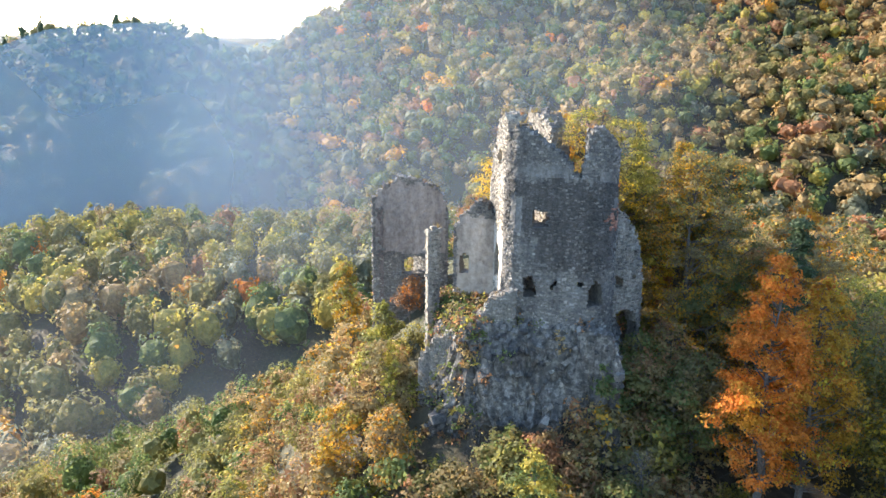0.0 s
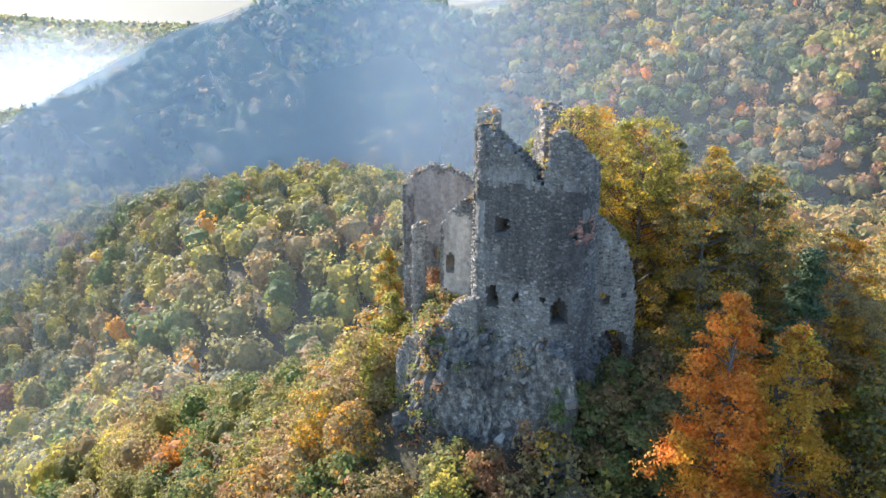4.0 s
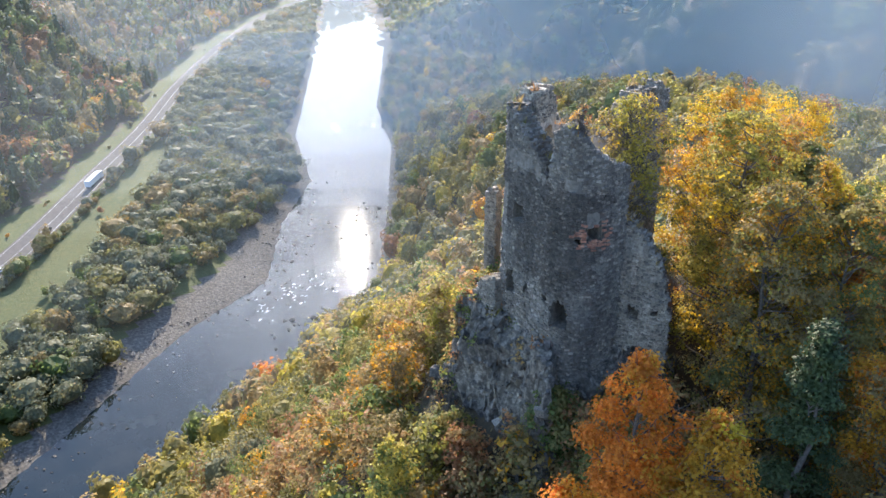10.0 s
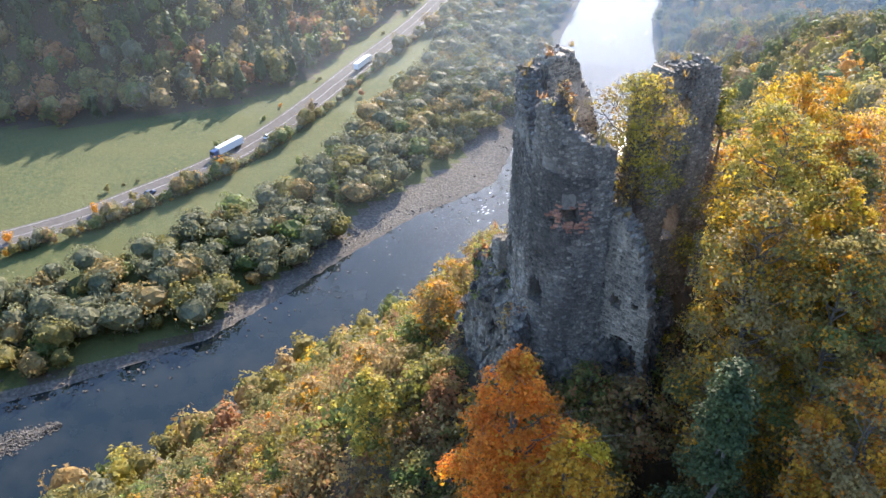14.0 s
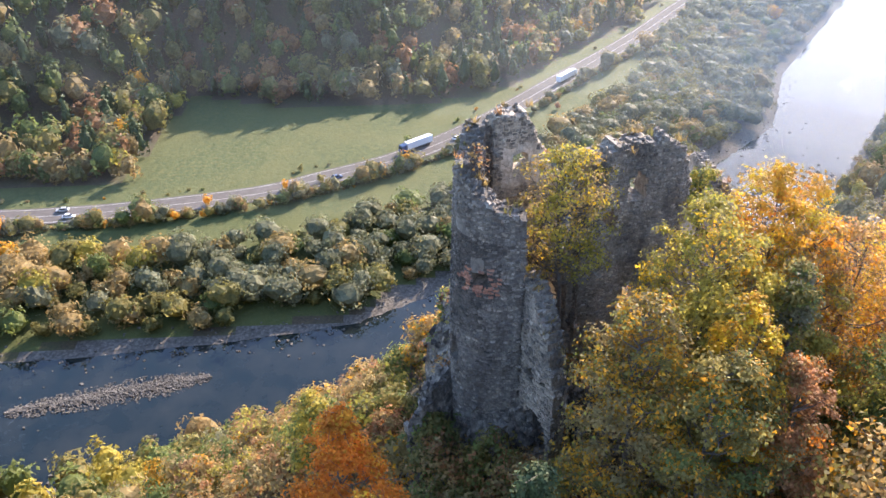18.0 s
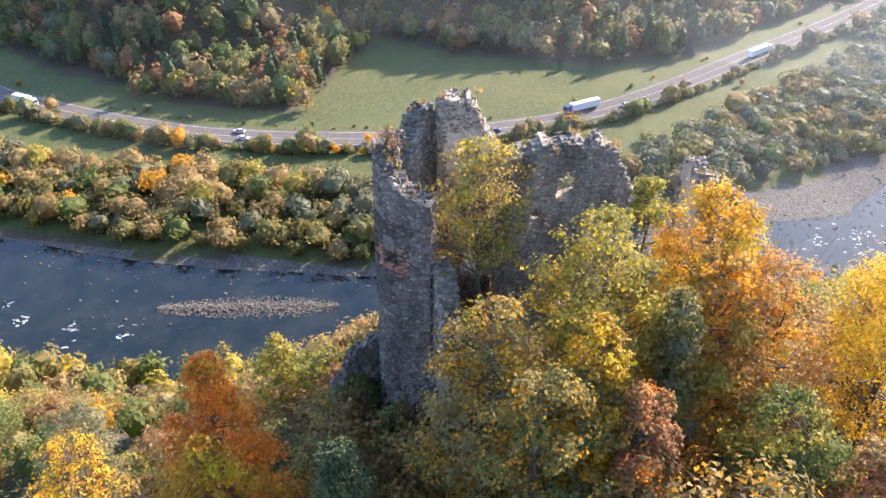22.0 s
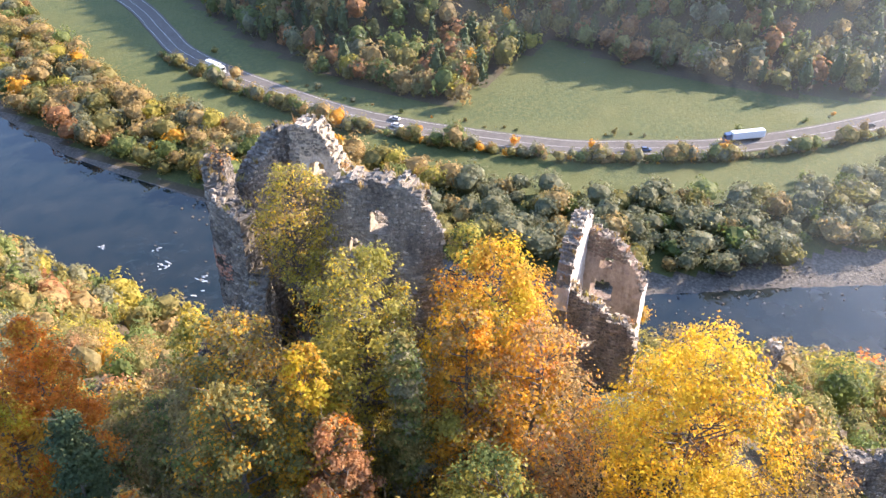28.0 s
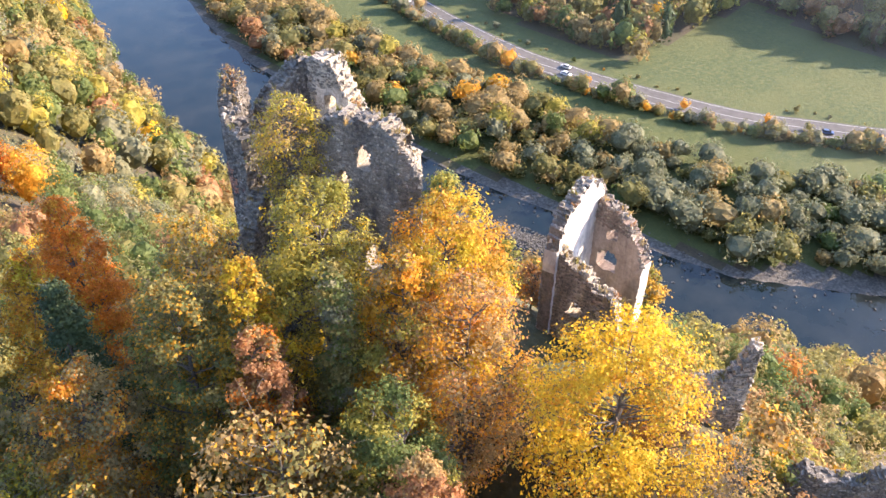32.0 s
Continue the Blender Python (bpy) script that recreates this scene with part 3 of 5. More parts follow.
def ruin_wall(name, path, thick, base, top, holes=(), parent=None, label="", seed=0, cell=0.22, rough=0.07, jag=0.35, mats=None, batter=0.0, bare=(), loose=300, dark=(), white_end=0):
    """A rubble wall along path (its right-hand face on the path), with a broken top [(s, z)...], openings (s, z, wide, high, arched),
    and courses of stones on both faces. bare: (s0, s1, z0, z1, side) where the facing is plastered; dark: (s0, s1, z0, z1) where lichen has darkened the outer face."""
    L = path_length(path)
    ns, zmax = max(2, int(L / cell)), max(z for _, z in top) + jag
    nz = int((zmax - base) / cell) + 1
    ts, tz = [s for s, _ in top], [z for _, z in top]

    def inside(s, z):
        lim = np.interp(s, ts, tz) + jag * (lumpy((s * 1.1, 0, seed), 1.3) + 0.3 * lumpy((s * 3.1, 3, seed), 1.0))
        if z > lim:
            return False
        for hs, hz, w, h, arched in holes:
            e = 0.07 + 0.06 * lumpy((s * 3, z * 3, seed + 5), 1.0)
            a, b = abs(s - hs) / (w / 2 + e), (z - hz) / (h / 2 + e)
            if a < 1 and abs(b) < 1 and (not arched or b < 0 or a * a + b * b < 1):
                return False
        return True

    solid = [[inside((i + 0.5) * L / ns, base + (j + 0.5) * cell) for j in range(nz)] for i in range(ns)]
    verts, faces, slot, known = [], [], [], {}
    end_i = 0 if white_end < 0 else ns - 1
    mats = mats or [MORTAR, PLASTER]

    def vert(i, j, side):
        key = (i, j, side)
        if key not in known:
            p, n = along(path, min(L, i * L / ns))
            z = base + j * cell
            out = (rough * (lumpy((p.x, p.y, z), 1.7, seed + side) + 0.5 * lumpy((p.x, p.y, z), 5.0, seed)) + batter * max(0.0, top[0][1] - z))
            w = 0.06 * lumpy((p.x * 2, p.y * 2, z * 2), 1.5, seed + 2)
            q = p + n * (out if side == 0 else -thick - out)
            z += (0.22 if side else 0.12) * lumpy((p.x * 1.9, p.y * 1.9, side * 7), 1.0, seed + 9) * min(1, (z - base) / 3)
            known[key] = len(verts)
            verts.append((q.x + n.y * w, q.y - n.x * w, z + w))
        return known[key]

    def skin(i, j, side):
        s, z = (i + 0.5) * L / ns, base + (j + 0.5) * cell
        for s0, s1, z0, z1, sd in bare:
            if sd == side and s0 < s < s1 and z0 + 0.5 * lumpy((s, z, 1), 1.2, seed) < z < z1 + 0.4 * lumpy((s, z, 2), 1.5, seed):
                return 1
        return 0

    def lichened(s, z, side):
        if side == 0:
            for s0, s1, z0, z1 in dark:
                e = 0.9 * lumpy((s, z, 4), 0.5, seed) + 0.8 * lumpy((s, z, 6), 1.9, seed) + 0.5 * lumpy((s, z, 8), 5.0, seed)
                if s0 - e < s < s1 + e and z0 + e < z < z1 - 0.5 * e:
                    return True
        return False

    for i in range(ns):
        for j in range(nz):
            if not solid[i][j]:
                continue
            for side in (0, 1):
                f = [vert(i, j, side), vert(i + 1, j, side), vert(i + 1, j + 1, side), vert(i, j + 1, side)]
                faces.append(f if side == 0 else f[::-1])
                covered = skin(i, j, side) * (2 if side and len(mats) == 3 and not dark else 1)
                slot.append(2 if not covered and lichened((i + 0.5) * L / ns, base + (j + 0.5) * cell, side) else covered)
            for di, dj, e in ((-1, 0, ((i, j), (i, j + 1))), (1, 0, ((i + 1, j + 1), (i + 1, j))), (0, 1, ((i, j + 1), (i + 1, j + 1))), (0, -1, ((i + 1, j), (i, j)))):
                a, b = i + di, j + dj
                if not (0 <= a < ns and 0 <= b < nz and solid[a][b]):
                    faces.append([vert(*e[0], 0), vert(*e[1], 0), vert(*e[1], 1), vert(*e[0], 1)])
                    # white end face: limewash on the chamber's south wall, painted sunlight on its west
                    slot.append(len(mats) - 1 if white_end and di == white_end and i == end_i and base + j * cell > (118.0 if white_end > 0 else 112.5) else 0)
    ob = mesh_object(name, verts, faces, mats, parent, label)
    ob.data.polygons.foreach_set("material_index", np.array(slot, dtype=np.int32))

    # stones in rough courses
    rng = random.Random(seed + 77)
    sv, sf, tone, single = [], [], [], 0
    shapes = STONE_SHAPES
    z = base + 0.1
    while z < zmax:
        high = rng.uniform(0.11, 0.19)
        for side in (0, 1):
            s = rng.uniform(0, 0.3)
            while s < L - 0.1:
                wide = rng.uniform(0.12, 0.36)
                i, j = min(ns - 1, int((s + wide / 2) / L * ns)), int((z + high / 2 - base) / cell)
                if j < nz and solid[i][j] and j + 1 < nz and not skin(i, j, side) and rng.random() < 0.84:
                    p, n = along(path, min(L, s + wide / 2))
                    zz = z + high / 2 + rng.uniform(-0.08, 0.08)
                    out = rough * (lumpy((p.x, p.y, zz), 1.7, seed + side) + 0.5 * lumpy((p.x, p.y, zz), 5.0, seed)) + batter * max(0.0, top[0][1] - zz)
                    m = n if side == 0 else -n
                    q = p + (n * out if side == 0 else -n * (thick + out))
                    right = Vector((-m.y, m.x, 0))
                    tilt = rng.uniform(-0.3, 0.3)
                    up = Vector((0, 0, 1)) * math.cos(tilt) + right * math.sin(tilt)
                    right = right * math.cos(tilt) - Vector((0, 0, 1)) * math.sin(tilt)
                    frame_m = Matrix(((right.x, up.x, m.x), (right.y, up.y, m.y), (right.z, up.z, m.z))) @ Matrix.Diagonal((wide * 0.95, high * rng.uniform(0.75, 1.15), rng.uniform(0.06, 0.15)))
                    shape = rng.randrange(len(shapes))
                    centre = q + Vector((0, 0, zz))
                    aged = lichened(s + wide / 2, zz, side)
                    pick = side == 0 and not aged and single < loose and rng.random() < 0.12
                    if pick:
                        st = new("stone", shapes[shape])
                        st.parent = ob
                        mm = frame_m.to_4x4()
                        mm.translation = centre
                        st.matrix_local = mm
                        single += 1
                    else:
                        k = len(sv)
                        for v in shapes[shape].vertices:
                            sv.append(tuple(centre + frame_m @ v.co))
                        for poly in shapes[shape].polygons:
                            sf.append(tuple(k + a for a in poly.vertices))
                            tone.append(int(aged))
                s += wide + rng.uniform(0.01, 0.05)
        z += high + rng.uniform(0.0, 0.03)
    for i in range(ns):
        j = max([j for j in range(nz) if solid[i][j]], default=0)
        p, n = along(path, (i + 0.5) * L / ns)
        TOPS.append((p.x - n.x * thick * 0.5, p.y - n.y * thick * 0.5, base + (j + 1) * cell, thick))
    # loose stones on the broken top and in the ends
    for i in range(ns):
        for j in range(nz):
            crest = not any(solid[i][j + 1:])
            if solid[i][j] and not (white_end and i == end_i and not crest) and (crest or i == 0 or i == ns - 1 or not any(solid[i - 1][j:]) or not any(solid[i + 1][j:])):
                for _ in range(max(2, int(thick / 0.28))):
                    p, n = along(path, min(L, max(0, (i + rng.random()) * L / ns)))
                    q = p - n * rng.uniform(0.0, thick) + Vector((0, 0, base + (j + rng.uniform(0.6, 1.25)) * cell))
                    size = Matrix.Diagonal((rng.uniform(0.15, 0.38), rng.uniform(0.14, 0.3), rng.uniform(0.12, 0.26)))
                    mm = Euler((rng.uniform(-0.4, 0.4), rng.uniform(-0.4, 0.4), rng.uniform(0, 6.3))).to_matrix() @ size
                    shape = shapes[rng.randrange(len(shapes))]
                    k = len(sv)
                    for v in shape.vertices:
                        sv.append(tuple(q + mm @ v.co))
                    for poly in shape.polygons:
                        sf.append(tuple(k + a for a in poly.vertices))
                        tone.append(0)
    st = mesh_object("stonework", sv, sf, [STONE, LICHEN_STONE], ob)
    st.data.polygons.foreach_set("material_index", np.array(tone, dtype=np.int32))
    tagged(st, kind="stuff")
    return ob


def stone_shapes():
    rng = random.Random(4)
    out = []
    for k in range(10):
        me = bpy.data.meshes.new("stone")
        vs, fs = [], []
        for z, w in ((-0.5, 0.52), (0.5, 0.38)):
            for a, b in ((-1, -1), (1, -1), (1, 1), (-1, 1)):
                vs.append((a * w + rng.uniform(-0.13, 0.13), b * w + rng.uniform(-0.13, 0.13), z + rng.uniform(-0.1, 0.1)))
        for i in range(4):
            j = (i + 1) % 4
            fs.append((i, j, 4 + j, 4 + i))
        fs.append((4, 5, 6, 7))
        me.from_pydata(vs, [], fs)
        me.materials.append(STONE)
        out.append(me)
    return out


STONE_SHAPES = stone_shapes()


def ruin(name, label, category="ruin"):
    return tagged(new(name), label, category, group="castle ruin")


tower = ruin("castle_tower", "tall roofless grey rubble-stone castle tower with broken top")
south_path = [(4.25, 54.5), (4.4, 53.9), (4.8, 53.4)] + round_corner([(5.5, 53.13), (11.5, 51.85), (11.8, 55.7)], 2.9, 8)
SL = path_length(south_path)
ruin_wall("south_wall", south_path, 1.2, 112.5,
          [(0, 128.4), (0.8, 129.0), (1.3, 129.5), (1.9, 129.2), (2.6, 128.7), (3.7, 127.9), (4.75, 127.2), (5.0, 126.3), (5.65, 126.1), (5.8, 128.7), (6.3, 129.6), (6.9, 129.4), (7.6, 128.7), (8.5, 128.1), (9.1, 127.6), (SL, 127.0)],
          [(2.43, 118.75, 0.75, 1.3, True), (6.83, 118.35, 1.05, 1.6, True), (3.0, 123.4, 0.75, 0.95, False), (8.5, 123.55, 0.85, 0.7, False), (7.7, 123.1, 0.3, 0.35, False), (4.1, 119.0, 0.25, 0.3, False), (5.8, 119.1, 0.22, 0.3, False)],
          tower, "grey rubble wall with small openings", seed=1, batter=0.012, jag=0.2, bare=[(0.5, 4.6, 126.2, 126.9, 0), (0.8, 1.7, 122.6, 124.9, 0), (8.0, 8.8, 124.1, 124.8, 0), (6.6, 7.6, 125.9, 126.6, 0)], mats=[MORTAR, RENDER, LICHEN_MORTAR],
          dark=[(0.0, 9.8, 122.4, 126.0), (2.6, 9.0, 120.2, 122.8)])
ruin_wall("west_wall", [(3.5, 58.6), (4.3, 54.6)], 1.35, 113, [(0, 124.8), (0.8, 126.8), (1.6, 128.4), (2.3, 129.6), (3.0, 130.1), (3.5, 129.9), (4.08, 129.2)],
          [(2.2, 119.6, 1.0, 2.3, True), (2.4, 127.0, 0.8, 0.9, False)], tower, "tall broken wall with a doorway", seed=2, bare=[(0.4, 3.7, 125.6, 128.0, 1), (0.6, 3.8, 117.6, 122.0, 0)], mats=[MORTAR, RENDER])
ruin_wall("north_wall", [(8.6, 59.7), (4.4, 58.7)], 1.0, 113, [(0, 124.5), (1.5, 122.0), (2.6, 121.8), (3.8, 124.5)], [(1.8, 119.2, 1.1, 2.4, True)], tower, "low broken cross wall", seed=3)
annex = ruin("castle_annex", "ruined rubble-stone side wall with a vaulted opening at its foot")
ruin_wall("annex_wall", [(11.3, 55.6), (12.6, 56.2), (13.8, 56.65), (14.5, 57.1)], 1.0, 112.2, [(0, 123.7), (1.0, 123.4), (1.9, 122.6), (2.5, 121.7), (3.0, 120.4), (3.3, 118.8), (3.6, 117.6)],
          [(1.45, 118.15, 0.6, 0.6, True), (2.6, 118.4, 0.25, 0.3, False), (2.05, 114.5, 2.2, 2.9, True)], annex, "", seed=4, jag=0.25)
hall = ruin("castle_hall_wall", "high rubble-stone hall wall with a round window hole")
ruin_wall("hall_wall", [(9.1, 59.3), (8.3, 62.0), (7.9, 64.6), (7.0, 65.5)], 1.4, 113, [(0, 128.4), (0.6, 128.9), (3, 129.3), (4.6, 129.1), (5.3, 128.9), (5.9, 127.9), (6.7, 126.2)],
          [(3.0, 126.85, 1.1, 1.5, True), (1.6, 124.9, 0.8, 1.1, True), (3.4, 119.5, 1.2, 2.4, True)], hall, "", seed=5)
west = ruin("castle_west_wall", "pale broken wall fragment with patches of old plaster")
ruin_wall("wall_fragment", [(0.9, 58.2), (4.2, 57.2)], 1.1, 113.5, [(0, 121.6), (0.9, 122.6), (1.9, 123.7), (2.8, 123.0), (3.4, 122.5)], [(0.8, 118.9, 0.5, 1.4, True)], west, "", seed=6,
          bare=[(0.2, 3.2, 116.0, 122.4, 0)])
chamber = ruin("castle_chamber", "roofless castle chamber of plastered stone with window openings")
ruin_wall("south_wall", [(-5.9, 69.6), (0.6, 70.2)], 0.9, 108.0, [(0, 121.2), (0.8, 121.9), (1.6, 122.3), (2.5, 123.0), (4.0, 122.6), (5.2, 122.1), (6.0, 121.5), (6.5, 119.5)],
          [(3.6, 115.2, 1.9, 1.5, True)], chamber, "plastered wall with a wide hole", seed=7, bare=[(0.3, 6.2, 116.3, 122.5, 0), (0.2, 6.6, 112, 123.2, 1)], mats=[MORTAR, PLASTER, LIMEWASH_AND_SUNLIT], white_end=1)
# north end is coloured white for the sunlight that falls on it
ruin_wall("west_wall", [(-5.25, 74.9), (-5.9, 69.7)], 0.9, 108.0, [(0, 117.4), (0.4, 118.5), (1.2, 119.6), (2.6, 120.5), (3.8, 120.9), (4.7, 120.6), (5.2, 120.4)],
          [(2.7, 118.8, 0.7, 0.8, True), (2.8, 116.5, 1.4, 1.6, True)], chamber, "reddish stone wall with windows", seed=8, mats=[REDSTONE, PLASTER, REDSTONE, LIMEWASH_AND_SUNLIT], bare=[(0, 5.7, 108, 119.2, 1)], white_end=-1)
ruin_wall("east_wall", [(0.3, 70.4), (-0.4, 75.6)], 0.9, 108.0, [(0, 120.8), (0.8, 119.8), (1.6, 118.6), (2.6, 118.7), (3.4, 117.5), (4.4, 117.6), (5.2, 116.0)], [(2.2, 115.6, 0.8, 1.0, False)], chamber, "low broken wall", seed=9)
pillar = ruin("wall_pillar", "slender standing pillar of broken rubble masonry")
ruin_wall("pillar_shaft", [(-0.95, 57.45), (-0.1, 57.65)], 0.75, 106, [(0, 121.0), (0.4, 121.6), (0.9, 121.4)], (), pillar, "", seed=10)
low = ruin("castle_outer_wall", "low broken outer wall of grey rubble below the tower")
ruin_wall("outer_wall", [(-1.6, 55.6), (1.7, 53.3), (5.0, 52.6)], 1.3, 106, [(0, 112.5), (1.2, 114.0), (2.6, 115.0), (3.7, 115.4), (4.2, 115.9), (5.5, 117.5), (7, 118.6)], (), low, "", seed=11)
far_ruin = ruin("gate_ruin", "isolated broken wall with a pointed upright end")
ruin_wall("wall_fragment", [(0.2, 81.2), (-2.2, 84.0)], 0.9, 108, [(0, 115.4), (1.0, 114.8), (2.3, 115.0), (2.9, 116.4), (3.3, 118.0), (3.6, 117.8)], (), far_ruin, "", seed=12)


remains = ruin("wall_remains", "low overgrown remains of a stone wall")
ruin_wall("wall_fragment", [(0.6, 88.4), (-1.0, 91.0), (-2.6, 93.6)], 0.9, 107, [(0, 112.2), (0.8, 113.2), (1.6, 112.6), (2.6, 112.3), (4.0, 112.6), (4.8, 113.6), (6.1, 113.9)], (), remains, "", seed=13)

# reddish bricks about the eastern window
red = random.Random(15)
OLD_BRICK = [m.copy() for m in STONE_SHAPES[:4]]
for m in OLD_BRICK:
    m.materials[0] = BRICK
tower_south = next(o for o in tower.children if o.name.startswith("south_wall"))
for _ in range(90):
    s, z = red.gauss(8.5, 0.5), red.gauss(123.35, 0.4)
    if abs(s - 8.5) < 0.5 and abs(z - 123.55) < 0.42 or not 6 < s < SL - 0.2:
        continue
    p, n = along(south_path, s)
    st = new("brick", red.choice(OLD_BRICK))
    st.parent = tower_south
    right = Vector((-n.y, n.x, 0))
    st.matrix_local = Matrix(((right.x * 0.28, 0, n.x * 0.12, p.x + n.x * 0.09), (right.y * 0.28, 0, n.y * 0.12, p.y + n.y * 0.09), (0, 0.13, 0, z), (0, 0, 0, 1)))


# the crag beneath the tower
def crag():
    xs, ys = np.arange(-6, 20, 0.22), np.arange(42, 68, 0.22)
    vs = []
    for x in xs:
        for y in ys:
            wob = 0.16 * lumpy((x, y, 0), 0.22, 1) + 0.1 * abs(lumpy((x, y, 0), 0.7, 2)) + 0.03 * lumpy((x, y, 0), 2.0, 6)
            r = ((abs(x - 6.3) / 6.9) ** 3 + (abs(y - 57.0) / 5.6) ** 3) ** (1 / 3) + wob
            rib = math.exp(-(((x - 9.8) - 0.84 * (52 - y)) / 1.1) ** 2) * max(0.0, min(1.0, (53 - y) / 2)) * max(0.0, min(1.0, (y - 43.5) / 4))
            r -= 0.5 * rib
            z = float(np.interp(r, [0.0, 0.8, 0.88, 0.96, 1.05, 1.14, 1.25, 1.4, 2.0], [116.4, 116.2, 115.0, 112.2, 109.3, 106.6, 104.0, 100, 90]))
            z += 0.8 * lumpy((x, y, z * 0.5), 0.55, 3) * min(1, max(0, r - 0.7) * 4) + 0.35 * lumpy((x, y, z), 1.6, 4) + 0.15 * lumpy((x, y, z), 4.0, 5)
            k = max(0.0, min(1.0, (r - 0.7) * 4))
            dx = 0.9 * lumpy((x, y, z), 0.45, 7) + 0.5 * lumpy((x, y, z), 1.3, 9) + 0.2 * lumpy((x, y, z), 3.2, 11)
            dy = 0.9 * lumpy((x, y, z), 0.45, 8) + 0.5 * lumpy((x, y, z), 1.3, 10) + 0.2 * lumpy((x, y, z), 3.2, 12)
            vs.append((x + dx * k, y + dy * k, z))
    rock = mesh_object("crag", vs, grid_faces(len(xs), len(ys)), ROCK)
    # blocks and rubble that break its surface
    rng = random.Random(6)
    sv, sf, one = [], [], 0
    while len(sv) < 8 * 4200:
        f = rock.data.polygons[rng.randrange(len(rock.data.polygons))]
        steep = 1 - f.normal.z
        if f.center.z < 103 or rng.random() > 0.15 + steep or f.center.y > 63:
            continue
        size = rng.uniform(0.15, 0.42) * (2.0 if rng.random() < 0.06 else 1.0)
        mm = f.normal.to_track_quat("Z", "Y").to_matrix() @ Euler((rng.uniform(-0.5, 0.5), rng.uniform(-0.5, 0.5), rng.uniform(0, 6.3))).to_matrix() @ Matrix.Diagonal((size * rng.uniform(0.8, 1.5), size, size * rng.uniform(0.5, 0.9)))
        shape = STONE_SHAPES[rng.randrange(10)]
        if size > 0.38 and one < 200:
            st = new("rock_block", shape)
            st.parent = rock
            m4 = mm.to_4x4()
            m4.translation = f.center
            st.matrix_local = m4
            one += 1
            continue
        k = len(sv)
        for v in shape.vertices:
            sv.append(tuple(f.center + mm @ v.co))
        for poly in shape.polygons:
            sf.append(tuple(k + a for a in poly.vertices))
    tagged(mesh_object("rubble", sv, sf, ROCK, rock), kind="stuff")
    return rock


tagged(crag(), "craggy pale grey limestone outcrop carrying the castle tower", "rock", kind="structure")


# ---- trees ----
def leaf_quads(rng, centres, size, outward, flat=0.5, corners=4):
    """Kite-shaped or three-cornered leaves at centres, half turned towards outward."""
    n = len(centres)
    nrm = rng.normal(size=(n, 3)) * flat + outward
    nrm /= np.linalg.norm(nrm, axis=1, keepdims=True) + 1e-9
    a = np.cross(nrm, rng.normal(size=(n, 3)))
    a /= np.linalg.norm(a, axis=1, keepdims=True) + 1e-9
    b = np.cross(nrm, a)
    s = (size * rng.uniform(0.6, 1.4, n))[:, None]
    lift = nrm * s * 0.25
    if corners == 3:
        return np.stack([centres - a * s - b * s * 0.5, centres + a * s * 0.9 - b * s * 0.4 + lift, centres + b * s * 0.95], 1)
    return np.stack([centres - a * s, centres - b * s * 0.62 + lift, centres + a * s, centres + b * s * 0.62 + lift], 1)


def crown_points(rng, n, lobes, bottom, high, radius, shape):
    """Points in the leafy clumps of a crown, the way that leaves face there, and the clumps' middles."""
    t = rng.uniform(0, 1, lobes) ** 0.85
    if shape == "cone":
        reach = (1 - t) * 0.95 + 0.05
    elif shape == "tall":
        reach = np.where(t < 0.3, 0.6 + 0.4 * t / 0.3, np.clip(1 - ((t - 0.3) / 0.72) ** 1.7, 0.05, 1) ** 0.85)
    else:
        reach = np.where(t < 0.38, 0.6 + 0.4 * t / 0.38, np.sqrt(np.clip(1 - ((t - 0.38) / 0.64) ** 2, 0.04, 1)))
    ang = rng.uniform(0, 2 * np.pi, lobes)
    a, b = rng.uniform(0, 6.28, 2)
    uneven = 1 + 0.14 * np.sin(2 * ang + a) + 0.12 * np.sin(3 * ang + b + 4 * t)
    rr = reach * rng.uniform(0.12, 1.0, lobes) ** 0.5 * radius * uneven * 0.92
    lc = np.stack([rr * np.cos(ang), rr * np.sin(ang), bottom + t * (high - bottom) * 0.96], 1)
    big = np.clip(3.1 / math.sqrt(lobes), 0.2, 0.62)
    ls = radius * big * rng.uniform(0.6, 1.25, lobes) * (0.5 + 0.5 * reach)
    which = rng.choice(lobes, n, p=ls ** 2 / np.sum(ls ** 2))
    d = rng.normal(size=(n, 3))
    d /= np.linalg.norm(d, axis=1, keepdims=True)
    d[:, 2] = np.where(d[:, 2] < 0, d[:, 2] * 0.5, d[:, 2])
    p = lc[which] + d * (ls[which] * rng.uniform(0.25, 1.25 if lobes > 40 else 1.06, n))[:, None] * np.array([1, 1, 0.62 if shape != "cone" else 0.35])
    # leaves hang a little at the rim of each clump
    p[:, 2] -= 0.18 * ls[which] * (d[:, 0] ** 2 + d[:, 1] ** 2)
    out = lc[which] * np.array([1, 1, 0]) / radius
    return p, d * 0.55 + out * 0.5 + np.array([0, 0, 0.45]), lc


def tube(verts, faces, a, b, ra, rb, sides=6):
    a, b = Vector(a), Vector(b)
    w = (b - a).normalized()
    u = w.orthogonal().normalized()
    v = w.cross(u)
    k = len(verts)
    for c, r in ((a, ra), (b, rb)):
        for i in range(sides):
            t = 2 * math.pi * i / sides
            verts.append(tuple(c + (u * math.cos(t) + v * math.sin(t)) * r))
    for i in range(sides):
        j = (i + 1) % sides
        faces.append((k + i, k + j, k + sides + j, k + sides + i))


